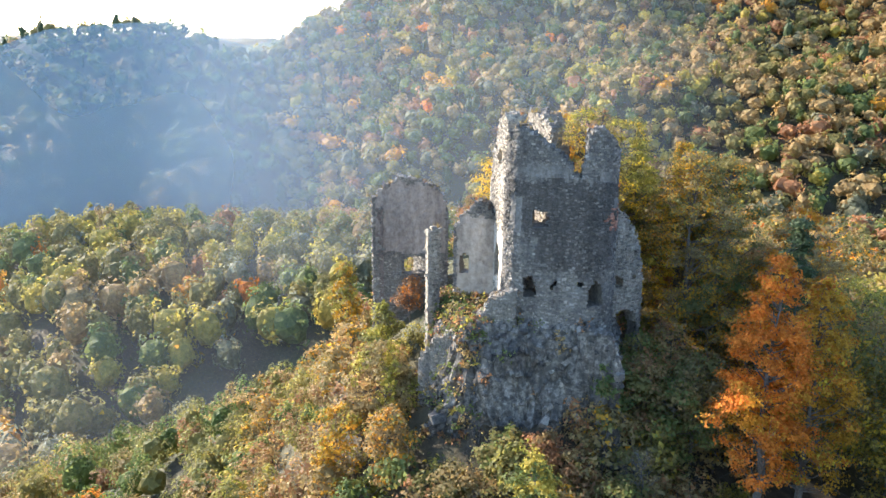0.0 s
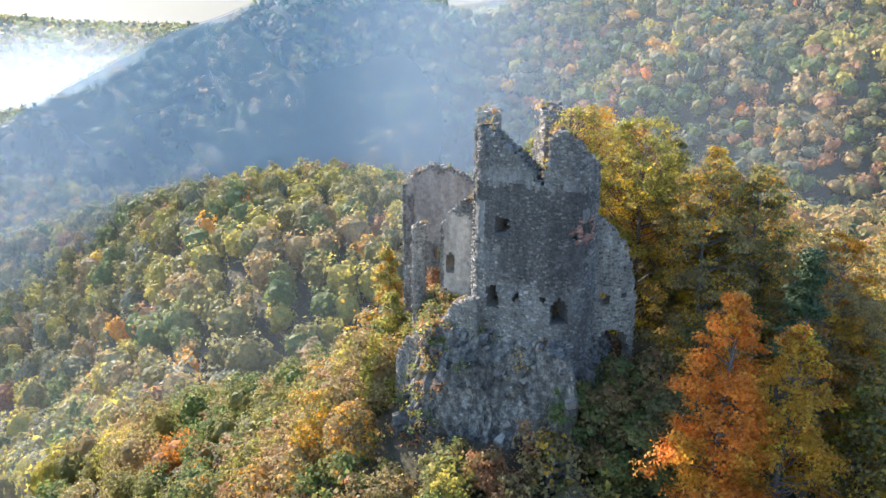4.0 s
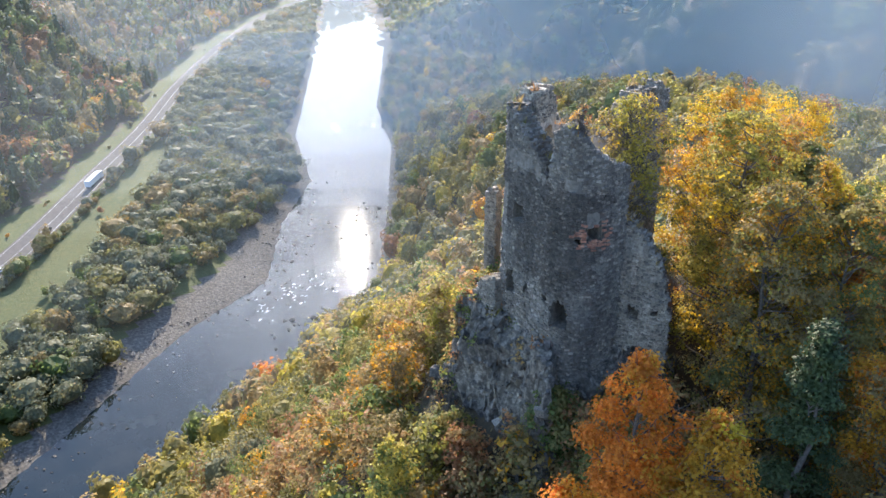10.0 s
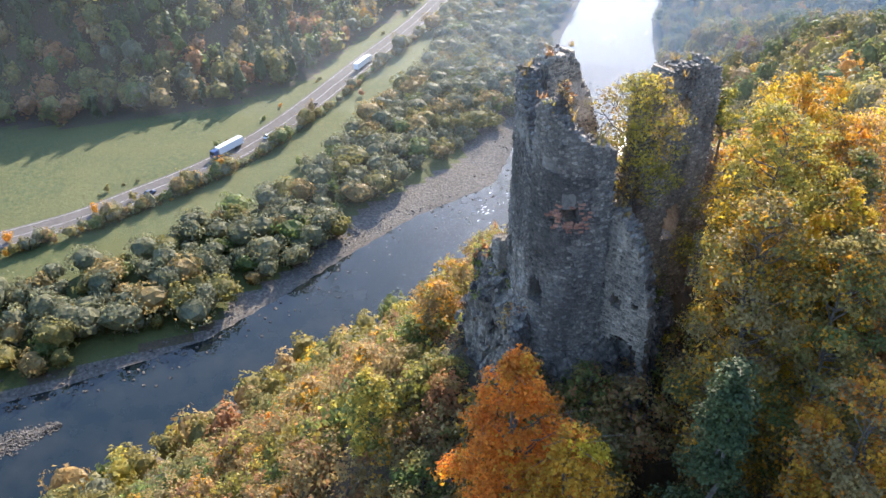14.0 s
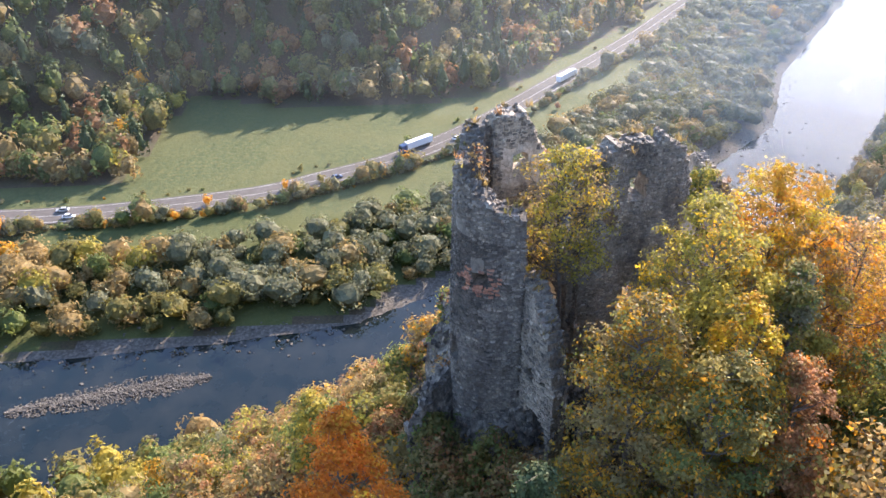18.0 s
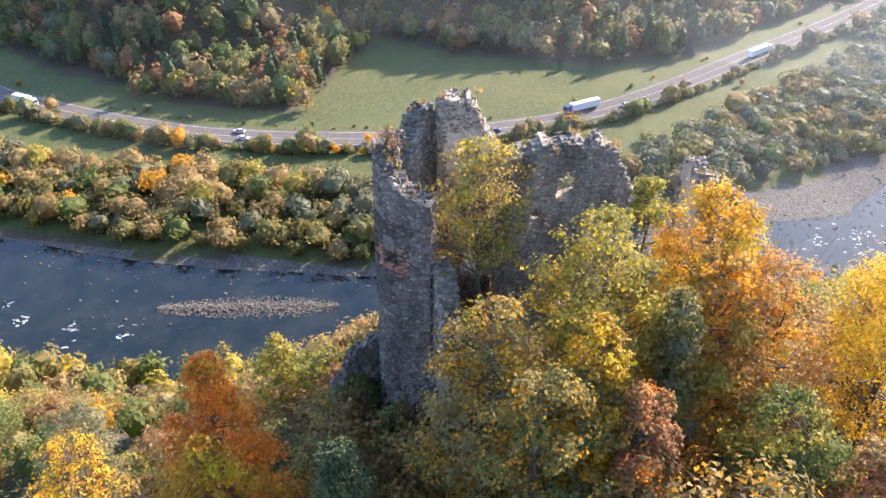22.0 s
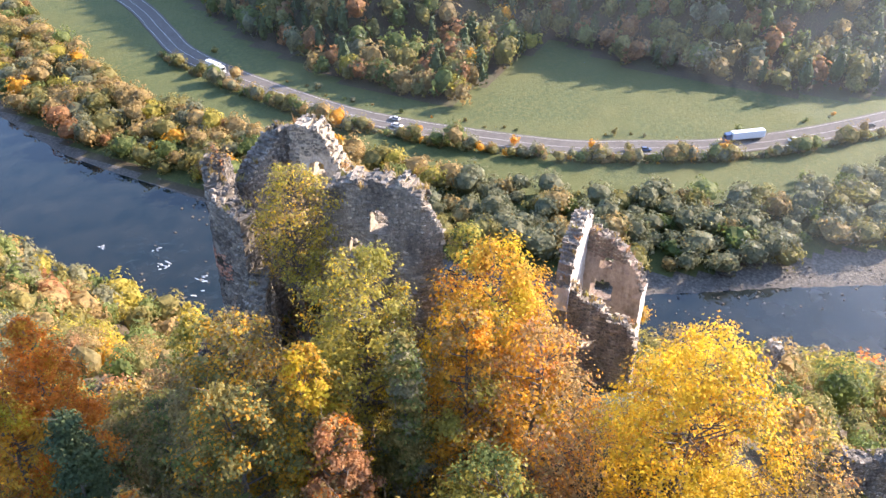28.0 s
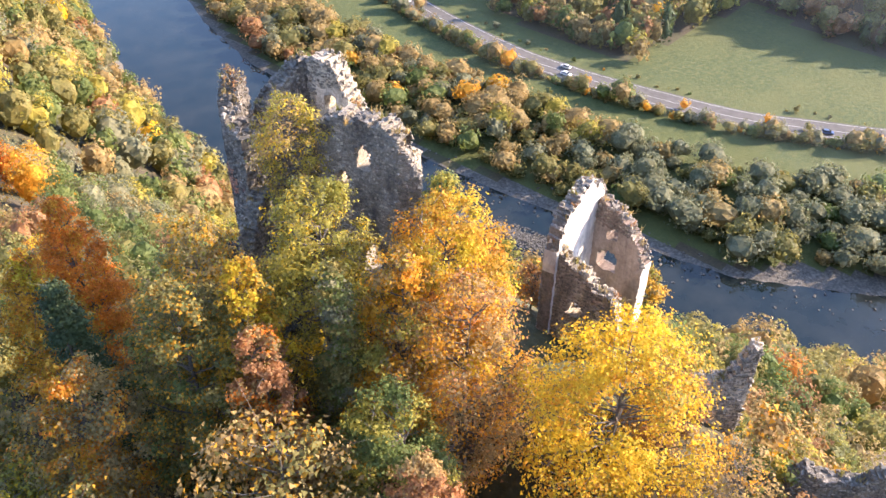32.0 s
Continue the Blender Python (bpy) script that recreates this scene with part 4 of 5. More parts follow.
THIN = {"tan_beech": 0.7, "birch": 0.3, "tan_ash": 0.6, "tan_hazel": 0.5, "pale_ash": 1.7, "hazel": 0.9, "yellow_maple": 0.7}


def tree_thing(name, label, seed, high, radius, leaves, mix, shape="round", size=0.2, bottom=0.25, lobes=190, corners=3, twigs=2):
    """A tree with its foot at the origin: trunk with limbs, and a crown. mix: {kind: share}."""
    rng = np.random.RandomState(seed)
    p, d, lc = crown_points(rng, leaves, lobes if shape != "cone" else 60, high * bottom, high, radius, shape)
    q = leaf_quads(rng, p, size, d * 1.0, 0.34, corners)
    names = list(mix)
    # leaves of one colour keep together in the crown
    field = waves(p[:, 0], p[:, 1] + 1.3 * p[:, 2], radius * 1.6, seed) + rng.normal(size=leaves) * 0.35
    order = np.argsort(np.argsort(field)) / leaves
    cut = np.cumsum([mix[k] for k in names]) / sum(mix.values())
    idx = np.searchsorted(cut, order).clip(0, len(names) - 1)
    root = tagged(new(name), label, "tree")
    vs, fs = [], []
    lean = rng.normal(size=2) * 0.25
    prev, r0 = (0, 0, -1.5), 0.014 * high + 0.04
    for k in range(1, 7):
        t = k / 6
        cur = (lean[0] * t + rng.normal() * 0.12, lean[1] * t + rng.normal() * 0.12, high * 0.9 * t)
        tube(vs, fs, prev, cur, r0 * (1 - (k - 1) / 6.3), r0 * (1 - k / 6.3), 7)
        prev = cur
    for c in lc[::2] if lobes > 60 else lc:
        z0 = max(high * 0.12, c[2] - 0.55 * math.hypot(c[0], c[1]) - 0.5)
        s = Vector((lean[0] * z0 / high, lean[1] * z0 / high, z0))
        e = Vector(c)
        m = s.lerp(e, 0.55) + Vector((0, 0, -0.12 * (e - s).length))
        rr = 0.25 * r0 * (1 - z0 / high * 0.7) + 0.012
        tube(vs, fs, s, m, rr, rr * 0.65, 4)
        tube(vs, fs, m, e, rr * 0.65, rr * 0.2, 4)
        for _ in range(twigs):
            w = e + Vector(rng.normal(size=3)) * radius * 0.2
            tube(vs, fs, m.lerp(e, rng.uniform(0.3, 0.9)), w, rr * 0.35, 0.006, 3)
    mesh_object("trunk", vs, fs, BARK, root)
    cr = new("crown", quads_mesh("crown", q, idx, [LEAF[k] for k in names]))
    cr.parent = root
    return root


def crown_core(rng, n, lobes, leaves, shape, fat=0.5):
    """A leafy crown of unit height and radius: a closed inner body (points, triangles), and leaves on the clumps round it (points, ways)."""
    i = np.arange(n) + 0.5
    up = 1 - 2 * i / n
    ang = i * 2.399963 + rng.uniform(0, 6.28)
    w = np.stack([np.sqrt(1 - up * up) * np.cos(ang), np.sqrt(1 - up * up) * np.sin(ang), up], 1)
    bm = bmesh.new()
    for p in w:
        bm.verts.new(p)
    bm.verts.index_update()
    bmesh.ops.convex_hull(bm, input=bm.verts)
    tris = np.array([[v.index for v in f.verts] for f in bm.faces if len(f.verts) == 3])
    bm.free()

    def formed(p):
        t = np.clip((p[:, 2] + 1) / 2, 0, 1.1)
        wide = {"round": 1.0 + 0 * t, "tall": 1.02 - 0.3 * t, "cone": 1.25 * np.clip(1.08 - t, 0, 1) ** 0.8}[shape]
        return np.stack([p[:, 0] * wide, p[:, 1] * wide, 0.5 + 0.5 * p[:, 2]], 1)

    c = rng.normal(size=(lobes, 3))
    c[:, 2] = c[:, 2] * 0.9 + 0.25
    c /= np.linalg.norm(c, axis=1, keepdims=True)
    reach = rng.uniform(0.5, 0.8, lobes)
    big = rng.uniform(0.26, 0.46, lobes)
    swell = fat + 0.2 * np.clip((np.max(w @ c.T, axis=1) - 0.6) / 0.35, 0, 1) + rng.uniform(-0.06, 0.06, n)
    which = rng.choice(lobes, leaves, p=big ** 2 / np.sum(big ** 2))
    d = rng.normal(size=(leaves, 3)) + c[which] * 0.9 + np.array([0, 0, 0.3])
    d /= np.linalg.norm(d, axis=1, keepdims=True)
    leaf = c[which] * reach[which][:, None] + d * (big[which] * rng.uniform(0.7, 1.12, leaves))[:, None]
    return formed(w * swell[:, None]), tris, formed(leaf), d * 0.75 + c[which] * 0.35


def forest(name, label, spots, seed, leaves, size, weights, core=60, stray=0.02, lobes=18, fat=0.5):
    """Many trees in one mesh. spots: (x, y, z, height, radius, kind or -1)."""
    rng = np.random.RandomState(seed)
    protos = [crown_core(rng, core, lobes + k % 7, leaves, "tall" if k % 3 == 0 else "round", fat) for k in range(18)]
    cones = [crown_core(rng, core, lobes + 8, leaves, "cone", fat) for k in range(4)]
    kinds = list(weights)
    share = np.array([weights[k] for k in kinds]) / sum(weights.values())
    tri, index = [], []
    for x, y, z, h, r, want in spots:
        kd = kinds[rng.choice(len(kinds), p=share)] if want < 0 else KINDS[int(want)]
        p, f, on, way = cones[rng.randint(4)] if kd == "spruce" else protos[rng.randint(18)]
        if kd == "spruce":
            r, h = r * 0.62, h * 1.25
        a = rng.uniform(0, 6.28)
        c, s = math.cos(a), math.sin(a)
        lean = rng.normal(size=2) * 0.05
        turn = np.array([[c, -s, 0], [s, c, 0], [lean[0], lean[1], 1]])
        stretch = np.array([r * rng.uniform(0.95, 1.2), r * rng.uniform(0.95, 1.2), h])
        base = np.array([x, y, z])
        body = ((p * stretch) @ turn.T + base)[f]
        leaf = leaf_quads(rng, (on * stretch) @ turn.T + base, size * (0.75 + 0.25 * r / 4), way @ turn.T * 1.1, 0.4, 3)
        tri += [body, leaf]
        k = np.full(len(f) + leaves, KINDS.index(kd))
        other = rng.random_sample(len(k)) < stray
        other[:len(f)] = False
        if kd != "spruce":
            k[other] = KINDS.index(kinds[rng.choice(len(kinds), p=share)])
        index.append(k)
    me = quads_mesh(name, np.concatenate(tri), np.concatenate(index), [LEAF[k] for k in KINDS])
    return tagged(new(name, me), label, "forest", kind="stuff")


def scatter(rng, x0, x1, y0, y1, step, keep, high, radius, want=-1):
    xs, ys = np.meshgrid(np.arange(x0, x1, step), np.arange(y0, y1, step), indexing="ij")
    xs = (xs + rng.uniform(-0.45, 0.45, xs.shape) * step).ravel()
    ys = (ys + rng.uniform(-0.45, 0.45, ys.shape) * step).ravel()
    ok = keep(xs, ys)
    xs, ys = xs[ok], ys[ok]
    zs = land(xs, ys)
    n = len(xs)
    h = rng.uniform(*high, n)
    return np.stack([xs, ys, zs - 0.3, h, h * rng.uniform(*radius, n), np.full(n, want)], 1)


def gap(x, y):
    return side_distance(x, y, NEAR_BANK)


rng = np.random.RandomState(11)
castle = lambda x, y: np.hypot(x - 6, (y - 66) * 0.75)
SLOPE = {"green": 4, "olive": 9, "lime": 4, "yellow": 0.3, "gold": 0.3, "orange": 0.1, "rust": 0.4, "tan": 4.0, "willow": 4}
SHOULDER = {"tan": 5, "olive": 10, "lime": 3.0, "gold": 0.35, "rust": 0.6, "green": 4, "willow": 4, "orange": 0.06}
near = scatter(rng, -125, 60, -60, 170, 7.0, lambda x, y: (gap(x, y) > 7) & (castle(x, y) > 52) & (castle(x, y) < 100) & ~((x > 12) & (y > 36) & (y < 112)) & ~((x > 23) & (y > -25) & (y < 60)) & ~((x > 20) & (y < -20)), (6.5, 11), (0.32, 0.46))
close = castle(near[:, 0], near[:, 1]) < 80
south_side = near[:, 1] < 22
forest("hillside_wood", "olive, tan and gold hornbeam trees on the slope near the castle", near[close & ~south_side], 21, 900, 0.23, SHOULDER, 50, 0.06, 26, 0.38)
forest("southern_wood", "golden, olive and green trees on the southern slope", near[close & south_side], 32, 1000, 0.21, {"gold": 3, "olive": 5, "lime": 1.2, "green": 2, "orange": 0.6, "tan": 6, "yellow": 1, "rust": 1, "willow": 3}, 60, 0.06, 28, 0.38)
forest("hillside_trees", "autumn beech and hornbeam trees on the slope below the castle", near[~close], 31, 420, 0.34, SHOULDER, 60, 0.05, 24, 0.42)
slope = scatter(rng, -70, 46, -8, 140, 4.1, lambda x, y: (gap(x, y) > 7) & (castle(x, y) > 27) & (castle(x, y) <= 52) & ~((x > 12) & (y > 36) & (y < 112)) & ~((x > 26) & (y < 40)), (3.8, 6.4), (0.36, 0.5))
forest("slope_trees", "half-bare tan and olive young trees on the steep slope below the castle", slope, 29, 460, 0.18, {"tan": 4, "olive": 6, "rust": 4, "gold": 0.8, "lime": 0.6, "green": 8, "orange": 0.3}, 40, 0.08, 20, 0.34)
mid = scatter(rng, -420, 80, -330, 420, 8.0, lambda x, y: (gap(x, y) > 3) & (castle(x, y) >= 100) & (gap(x, y) < 230) & ~((x > -2) & (y < -60)) & ~((x > -28) & (y < -125)) & ~((x > -105) & (y < -220)), (9, 14), (0.32, 0.45))
mid = np.concatenate([mid, [(-51, 208, land_z(-51, 208), 10, 3.8, KINDS.index("orange")), (-56, 204, land_z(-56, 204), 8, 3.2, KINDS.index("rust"))]])
forest("spur_forest", "dense mixed autumn forest on the hillside along the river", mid, 22, 200, 0.54, SLOPE, 46, 0.03, 20)
FAR_MIX = {"green": 6, "olive": 8, "lime": 1.2, "gold": 0.5, "orange": 0.2, "rust": 2.2, "tan": 5, "spruce": 2.6, "willow": 4}
EAST_MIX = {"green": 4, "olive": 7, "lime": 2.5, "gold": 0.6, "orange": 0.15, "rust": 3, "tan": 11, "spruce": 0.5, "willow": 2}
far = scatter(rng, -900, 520, 105, 1080, 6.8, lambda x, y: (gap(x, y) > 4) & (castle(x, y) >= 100) & ((gap(x, y) >= 230) | (y >= 420) | (x > 80)) & (np.degrees(np.arctan2(-x, y)) > -44) & (y < 780 - 1.1 * (x + 60)) & (y < 1010) & (x < 340), (7, 11.5), (0.46, 0.6))
dim = np.degrees(np.arctan2(-far[:, 0], far[:, 1])) > 11
turned = np.degrees(np.arctan2(-far[:, 0], far[:, 1])) + 4 * waves(far[:, 0], far[:, 1], 120, 8) < -9
forest("mountain_forest", "wooded mountain slope in green, grey-green and brown", far[~dim & ~turned], 23, 60, 0.8, FAR_MIX, 20, 0.03, 12)
forest("autumn_forest", "sunlit mountain slope of tan, gold and orange trees", far[turned], 27, 60, 0.8, EAST_MIX, 20, 0.03, 12)
away = scatter(rng, -1700, -640, 380, 1700, 24, lambda x, y: (forest_edge(y) - x > 10) | (y > 1000), (12, 18), (0.6, 0.85))
forest("distant_forest", "hazy woods at the far end of the valley", away, 28, 14, 2.6, {"green": 5, "olive": 4, "spruce": 3}, 12, 0.0, 5)
forest("ridge_forest", "dark green wooded ridge across the valley", far[dim][::2] * np.array([1, 1, 1, 1.1, 1.3, 1]), 26, 18, 1.1, {"green": 6, "olive": 4, "spruce": 5, "tan": 1.5}, 12, 0.0, 8)
BELT = {"willow": 14, "olive": 4, "green": 1.5, "tan": 2.5, "gold": 0.15}


def belt_edge(y):
    return np.interp(y, [-400, -240, -180, -66, -21, 18, 54, 85, 133, 188, 210], [-300, -222, -194, -189, -186, -199, -214, -230, -288, -352, -999])


def off_road(x, y):
    return side_distance(x, y, ROAD)


belt = scatter(rng, -720, -140, -330, 520, 6.5, lambda x, y: (side_distance(x, y, FAR_BANK) < -7 - 16 * np.exp(-((y - 135) / 35) ** 2)) & (x > belt_edge(y)) & (off_road(x, y) > 11), (4.5, 10.5), (0.54, 0.74))
south_belt = belt[:, 1] + 14 * waves(belt[:, 0], belt[:, 1], 40, 6) < -22
forest("riverside_wood", "tan, gold and olive trees along the river bank", belt[south_belt], 30, 220, 0.47, {"tan": 9, "gold": 0.6, "lime": 1.5, "olive": 5, "rust": 0.7, "willow": 3, "green": 1}, 50, 0.03, 18)
forest("riverside_trees", "grey-green willows and bushes along the gravel river bank", belt[~south_belt], 24, 220, 0.47, BELT, 50, 0.03, 18)
WEST = {"green": 6, "olive": 6, "spruce": 9, "gold": 0.2, "tan": 4, "rust": 3, "willow": 2}
wst = scatter(rng, -800, -236, -330, 560, 8.0, lambda x, y: (forest_edge(y) - x > 2) & (forest_edge(y) - x < 170) & ~((x < -440) & (y < -90)) & ~((x < -385) & (y < -220)) & (off_road(x, y) < -10), (10, 17), (0.34, 0.46))
for s in wst:
    if forest_edge(s[1]) - s[0] < 11 and rng.random_sample() < (0.4 if -120 < s[1] < -36 else 0.14):
        s[5], s[3] = KINDS.index(("gold", "tan", "rust", "olive", "lime", "olive", "tan")[rng.randint(7)]), s[3] * 0.75
# golden trees along the edge of the wooded knoll by the meadow
edge = []
for k in range(17):
    kd = ("tan", "lime", "rust", "tan", "olive", "gold", "tan", "lime")[k % 8]
    x, y, h = -246 - 6.0 * k, -49.5 - 0.85 * k + rng.uniform(-2.5, 2.5), rng.uniform(10, 15)
    edge.append((x, y, land_z(x, y) - 0.3, h, h * 0.38, KINDS.index(kd)))
for k in range(12):
    kd = ("tan", "rust", "olive", "tan", "green", "tan")[k % 6]
    x, y, h = -243 - rng.uniform(0, 9), -54 - 6.0 * k, rng.uniform(7, 12)
    edge.append((x, y, land_z(x, y) - 0.3, h, h * 0.4, KINDS.index(kd)))
wst = np.concatenate([wst, edge])
forest("valley_forest", "dark mixed forest with golden edge trees across the valley", wst, 25, 80, 0.88, WEST, 24, 0.02, 14)

# trees that stand about the ruin
TREES = [
    # name, label, x, y, top, height, radius, colours, shape
    ("orange_maple", "fiery orange-red maple below the tower", 19.9, 46.6, 123.4, 17.5, 3.0, {"orange": 9, "gold": 2.5}, "tall"),
    ("yellow_maple", "young golden-yellow maple beside the orange one", 23.2, 47.7, 121.8, 17, 3.0, {"gold": 8, "orange": 2, "yellow": 1}, "tall"),
    ("yellow_maple", "bright yellow maple low on the southern slope", 18.0, 35.4, 113.4, 13, 2.7, {"yellow": 6, "gold": 5}, "round"),
    ("sallow", "grey-green sallow on the southern slope", 14.6, 33.4, 112.0, 10, 2.6, {"willow": 6, "tan": 3}, "round"),
    ("large_yellow_maple", "large bright yellow maple behind the ruin", 8.4, 80.4, 126.0, 17, 5.0, {"yellow": 9, "gold": 2, "lime": 1}, "round"),
    ("orange_ash", "tall orange maple close to the hall wall", 9.4, 69.8, 129.0, 19, 4.0, {"orange": 0.5, "gold": 6, "yellow": 4.5}, "round"),
    ("tan_beech", "pale brown beech with thinning leaves", 11.8, 72.8, 126.6, 19, 4.4, {"tan": 6, "rust": 2, "gold": 3}, "round"),
    ("gold_beech", "golden beech in the wood behind the ruin", 13.2, 69.8, 127.6, 20, 3.4, {"gold": 5, "tan": 3, "lime": 2}, "round"),
    ("lime_hornbeam", "yellow-green hornbeam in front of the hall wall", 13.9, 64.2, 129.4, 20, 3.9, {"lime": 7, "olive": 3, "yellow": 1.5}, "round"),
    ("golden_beech", "broad olive and gold beech beside the tower", 18.6, 59.8, 127.4, 22, 3.7, {"olive": 3, "gold": 4, "lime": 1, "tan": 5}, "round"),
    ("gold_maple", "small golden maple rising among olive beeches", 19.0, 64.4, 127.6, 21, 2.3, {"yellow": 4, "gold": 4, "olive": 2}, "round"),
    ("olive_beech", "olive-green beech with brown leaves", 21.6, 62.4, 126.8, 22, 3.2, {"olive": 6, "gold": 2, "green": 3}, "round"),
    ("rust_beech", "rust-red beech among green trees", 20.0, 66.6, 125.2, 20, 2.4, {"rust": 7, "tan": 3, "orange": 1}, "round"),
    ("spruce", "grey-green spruce among the autumn trees", 16.0, 67.8, 127.6, 22, 2.9, {"olive": 4, "green": 5, "willow": 3}, "cone"),
    ("green_beech", "fresh green beech in the wood", 17.8, 73.4, 123.6, 18, 3.6, {"green": 6, "lime": 4}, "round"),
    ("pale_beech", "pale rust-coloured young beech", 19.2, 76.4, 122.8, 17, 2.3, {"tan": 4, "rust": 5}, "round"),
    ("birch", "slender pale yellow birch growing inside the tower", 10.2, 58.1, 130.4, 15, 2.7, {"lime": 6, "yellow": 1, "tan": 3}, "round"),
    ("dark_spruce", "young blue-green spruce below the tower", 24.2, 54.3, 123.9, 18, 2.9, {"spruce": 10}, "cone"),
    ("brown_beech", "orange-brown beech at the wood's edge", 26.6, 59.6, 123.4, 18, 3.3, {"tan": 5, "orange": 2, "gold": 3}, "round"),
    ("yellow_green_ash", "young yellow-green ash on the southern slope", 5.6, 43.6, 112.0, 8, 1.9, {"lime": 6, "green": 4}, "tall"),
    ("pale_ash", "pale thin-leaved ash beside the crag", -4.0, 56.4, 113.6, 8, 2.3, {"tan": 6, "lime": 4}, "round"),
    ("hazel", "tan hazel with thin leaves below the crag", -3.4, 51.6, 110.4, 6, 2.0, {"tan": 6, "gold": 2, "olive": 2}, "round"),
    ("hazel", "golden hazel on the steep slope", -7.2, 54.4, 109.4, 7, 2.2, {"gold": 4, "lime": 3, "tan": 3}, "round"),
    ("hazel", "olive hazel on the steep slope", 0.6, 47.6, 108.8, 5.5, 2.0, {"olive": 5, "tan": 4}, "round"),
    ("hazel", "rust-leaved hazel at the foot of the crag", 8.6, 46.4, 109.2, 5.5, 2.2, {"rust": 4, "tan": 5}, "round"),
    ("hazel", "brown hazel at the foot of the crag", 12.4, 47.8, 109.6, 6, 2.2, {"tan": 5, "olive": 4}, "round"),
    ("hazel", "dark olive hazel beside the crag", 15.0, 51.0, 111.0, 7, 2.2, {"olive": 6, "green": 4}, "round"),
    ("hazel", "dark olive hazel at the foot of the annex", 14.2, 54.0, 115.2, 6, 2.0, {"olive": 5, "green": 4, "rust": 2}, "round"),
    ("hazel", "brown hazel below the tower's corner", 13.2, 51.6, 114.6, 6.5, 2.2, {"tan": 4, "rust": 3, "olive": 4}, "round"),
    ("hazel", "brown-leaved hazel under the rock spine", 9.0, 47.6, 110.0, 6, 1.9, {"rust": 3, "tan": 5, "olive": 2}, "round"),
    ("hazel", "dark red hazel below the crag", 6.6, 48.4, 110.6, 5.5, 1.8, {"rust": 6, "tan": 3}, "round"),
    ("hazel", "dark olive hazel under the crag", 4.2, 49.2, 110.4, 5.5, 1.9, {"olive": 5, "green": 4}, "round"),
    ("hazel", "green hazel on the dark slope", 11.0, 45.2, 108.8, 6, 2.1, {"green": 6, "olive": 4}, "round"),
    ("hazel", "tan hazel with a few leaves below the crag", 2.2, 46.4, 108.6, 5.5, 2.1, {"tan": 6, "olive": 3}, "round"),
    ("hazel", "olive and tan hazel low on the slope", 13.6, 43.6, 108.4, 6, 2.3, {"olive": 5, "tan": 4}, "round"),
    ("hazel", "olive hazel crowding the tower's foot", 11.6, 51.0, 114.8, 5.5, 1.5, {"olive": 5, "green": 5}, "round"),
    ("hazel", "rust-brown hazel beside the annex", 16.4, 55.6, 115.6, 7, 2.2, {"rust": 3, "tan": 4, "olive": 3}, "round"),
    ("hazel", "dull green hazel on the shaded slope", 15.6, 50.6, 113.4, 7, 2.4, {"green": 5, "olive": 4, "tan": 2}, "round"),
    ("hazel", "tan hazel on the shaded slope", 17.6, 52.4, 114.2, 7, 2.2, {"tan": 5, "olive": 4}, "round"),
    ("ash", "yellow-green ash in front of the chamber", -4.6, 63.6, 114.0, 6, 1.7, {"lime": 6, "olive": 3}, "tall"),
    ("ash", "golden ash growing beside the chamber", -8.8, 73.2, 114.6, 7, 1.6, {"gold": 4, "tan": 3, "lime": 3}, "tall"),
    ("tan_ash", "tan beech with half-bare twigs", 15.6, 84.6, 118.8, 13.5, 3.0, {"tan": 7, "rust": 2, "gold": 1}, "round"),
    ("tan_hazel", "pale tan tree with thin leaves near the gate ruin", 6.6, 86.8, 119.6, 11, 3.2, {"tan": 8, "gold": 2}, "round"),
    ("lime_beech", "yellow-green beech beyond the gate ruin", 7.0, 92.6, 118.0, 11, 2.8, {"lime": 6, "olive": 3}, "round"),
    ("orange_beech", "small orange beech at the wood's edge", 19.0, 81.6, 122.0, 16, 2.6, {"orange": 4, "rust": 3, "gold": 2}, "round"),
    ("pink_beech", "rust-pink beech behind the yellow maple", 3.4, 81.2, 119.5, 10, 2.3, {"rust": 7, "tan": 4}, "round"),
]
for k, (nm, lab, x, y, top, h, r, mix, shp) in enumerate(TREES):
    n = (25000 if h > 13 else 6000 if h > 9 else 3600) * THIN.get(nm, 1.0)
    t = tree_thing(nm, lab, 100 + k, h, r * (1.18 if shp == "tall" and h > 13 else 1.05), int(n), mix, shp, 0.075 if nm == "birch" else 0.092 if h > 9 else 0.125, 0.5 if nm == "birch" else 0.16, 190 if h > 9 else 70, 3, 3 if nm in THIN else 2)
    t.matrix_world = pose(x, y, top - h, 0, 0, 37 * k)

# the wood east of the ruin, from a few grown kinds
WOOD = [
    ("beech_tree", "tall beech in olive and gold leaf", 19, 4.1, {"olive": 4, "gold": 1.5, "tan": 4}, "round"),
    ("maple_tree", "maple in full yellow leaf", 17, 3.8, {"yellow": 5, "gold": 3, "lime": 2}, "round"),
    ("oak_tree", "broad oak in brown autumn leaf", 18, 4.0, {"tan": 6, "rust": 2, "gold": 3}, "round"),
    ("hornbeam_tree", "hornbeam in green and yellow-green leaf", 17, 3.7, {"green": 3, "lime": 6, "olive": 1}, "round"),
    ("fir_tree", "dark green fir in the wood", 19, 2.8, {"spruce": 7, "green": 2}, "cone"),
    ("lime_tree", "yellow-green lime tree in the wood", 18, 4.1, {"lime": 6, "olive": 2, "yellow": 2, "tan": 1}, "round"),
    ("copper_tree", "pale rust-coloured beech in the wood", 17, 3.7, {"tan": 7, "rust": 3, "gold": 1}, "round"),
]
kinds_built = []
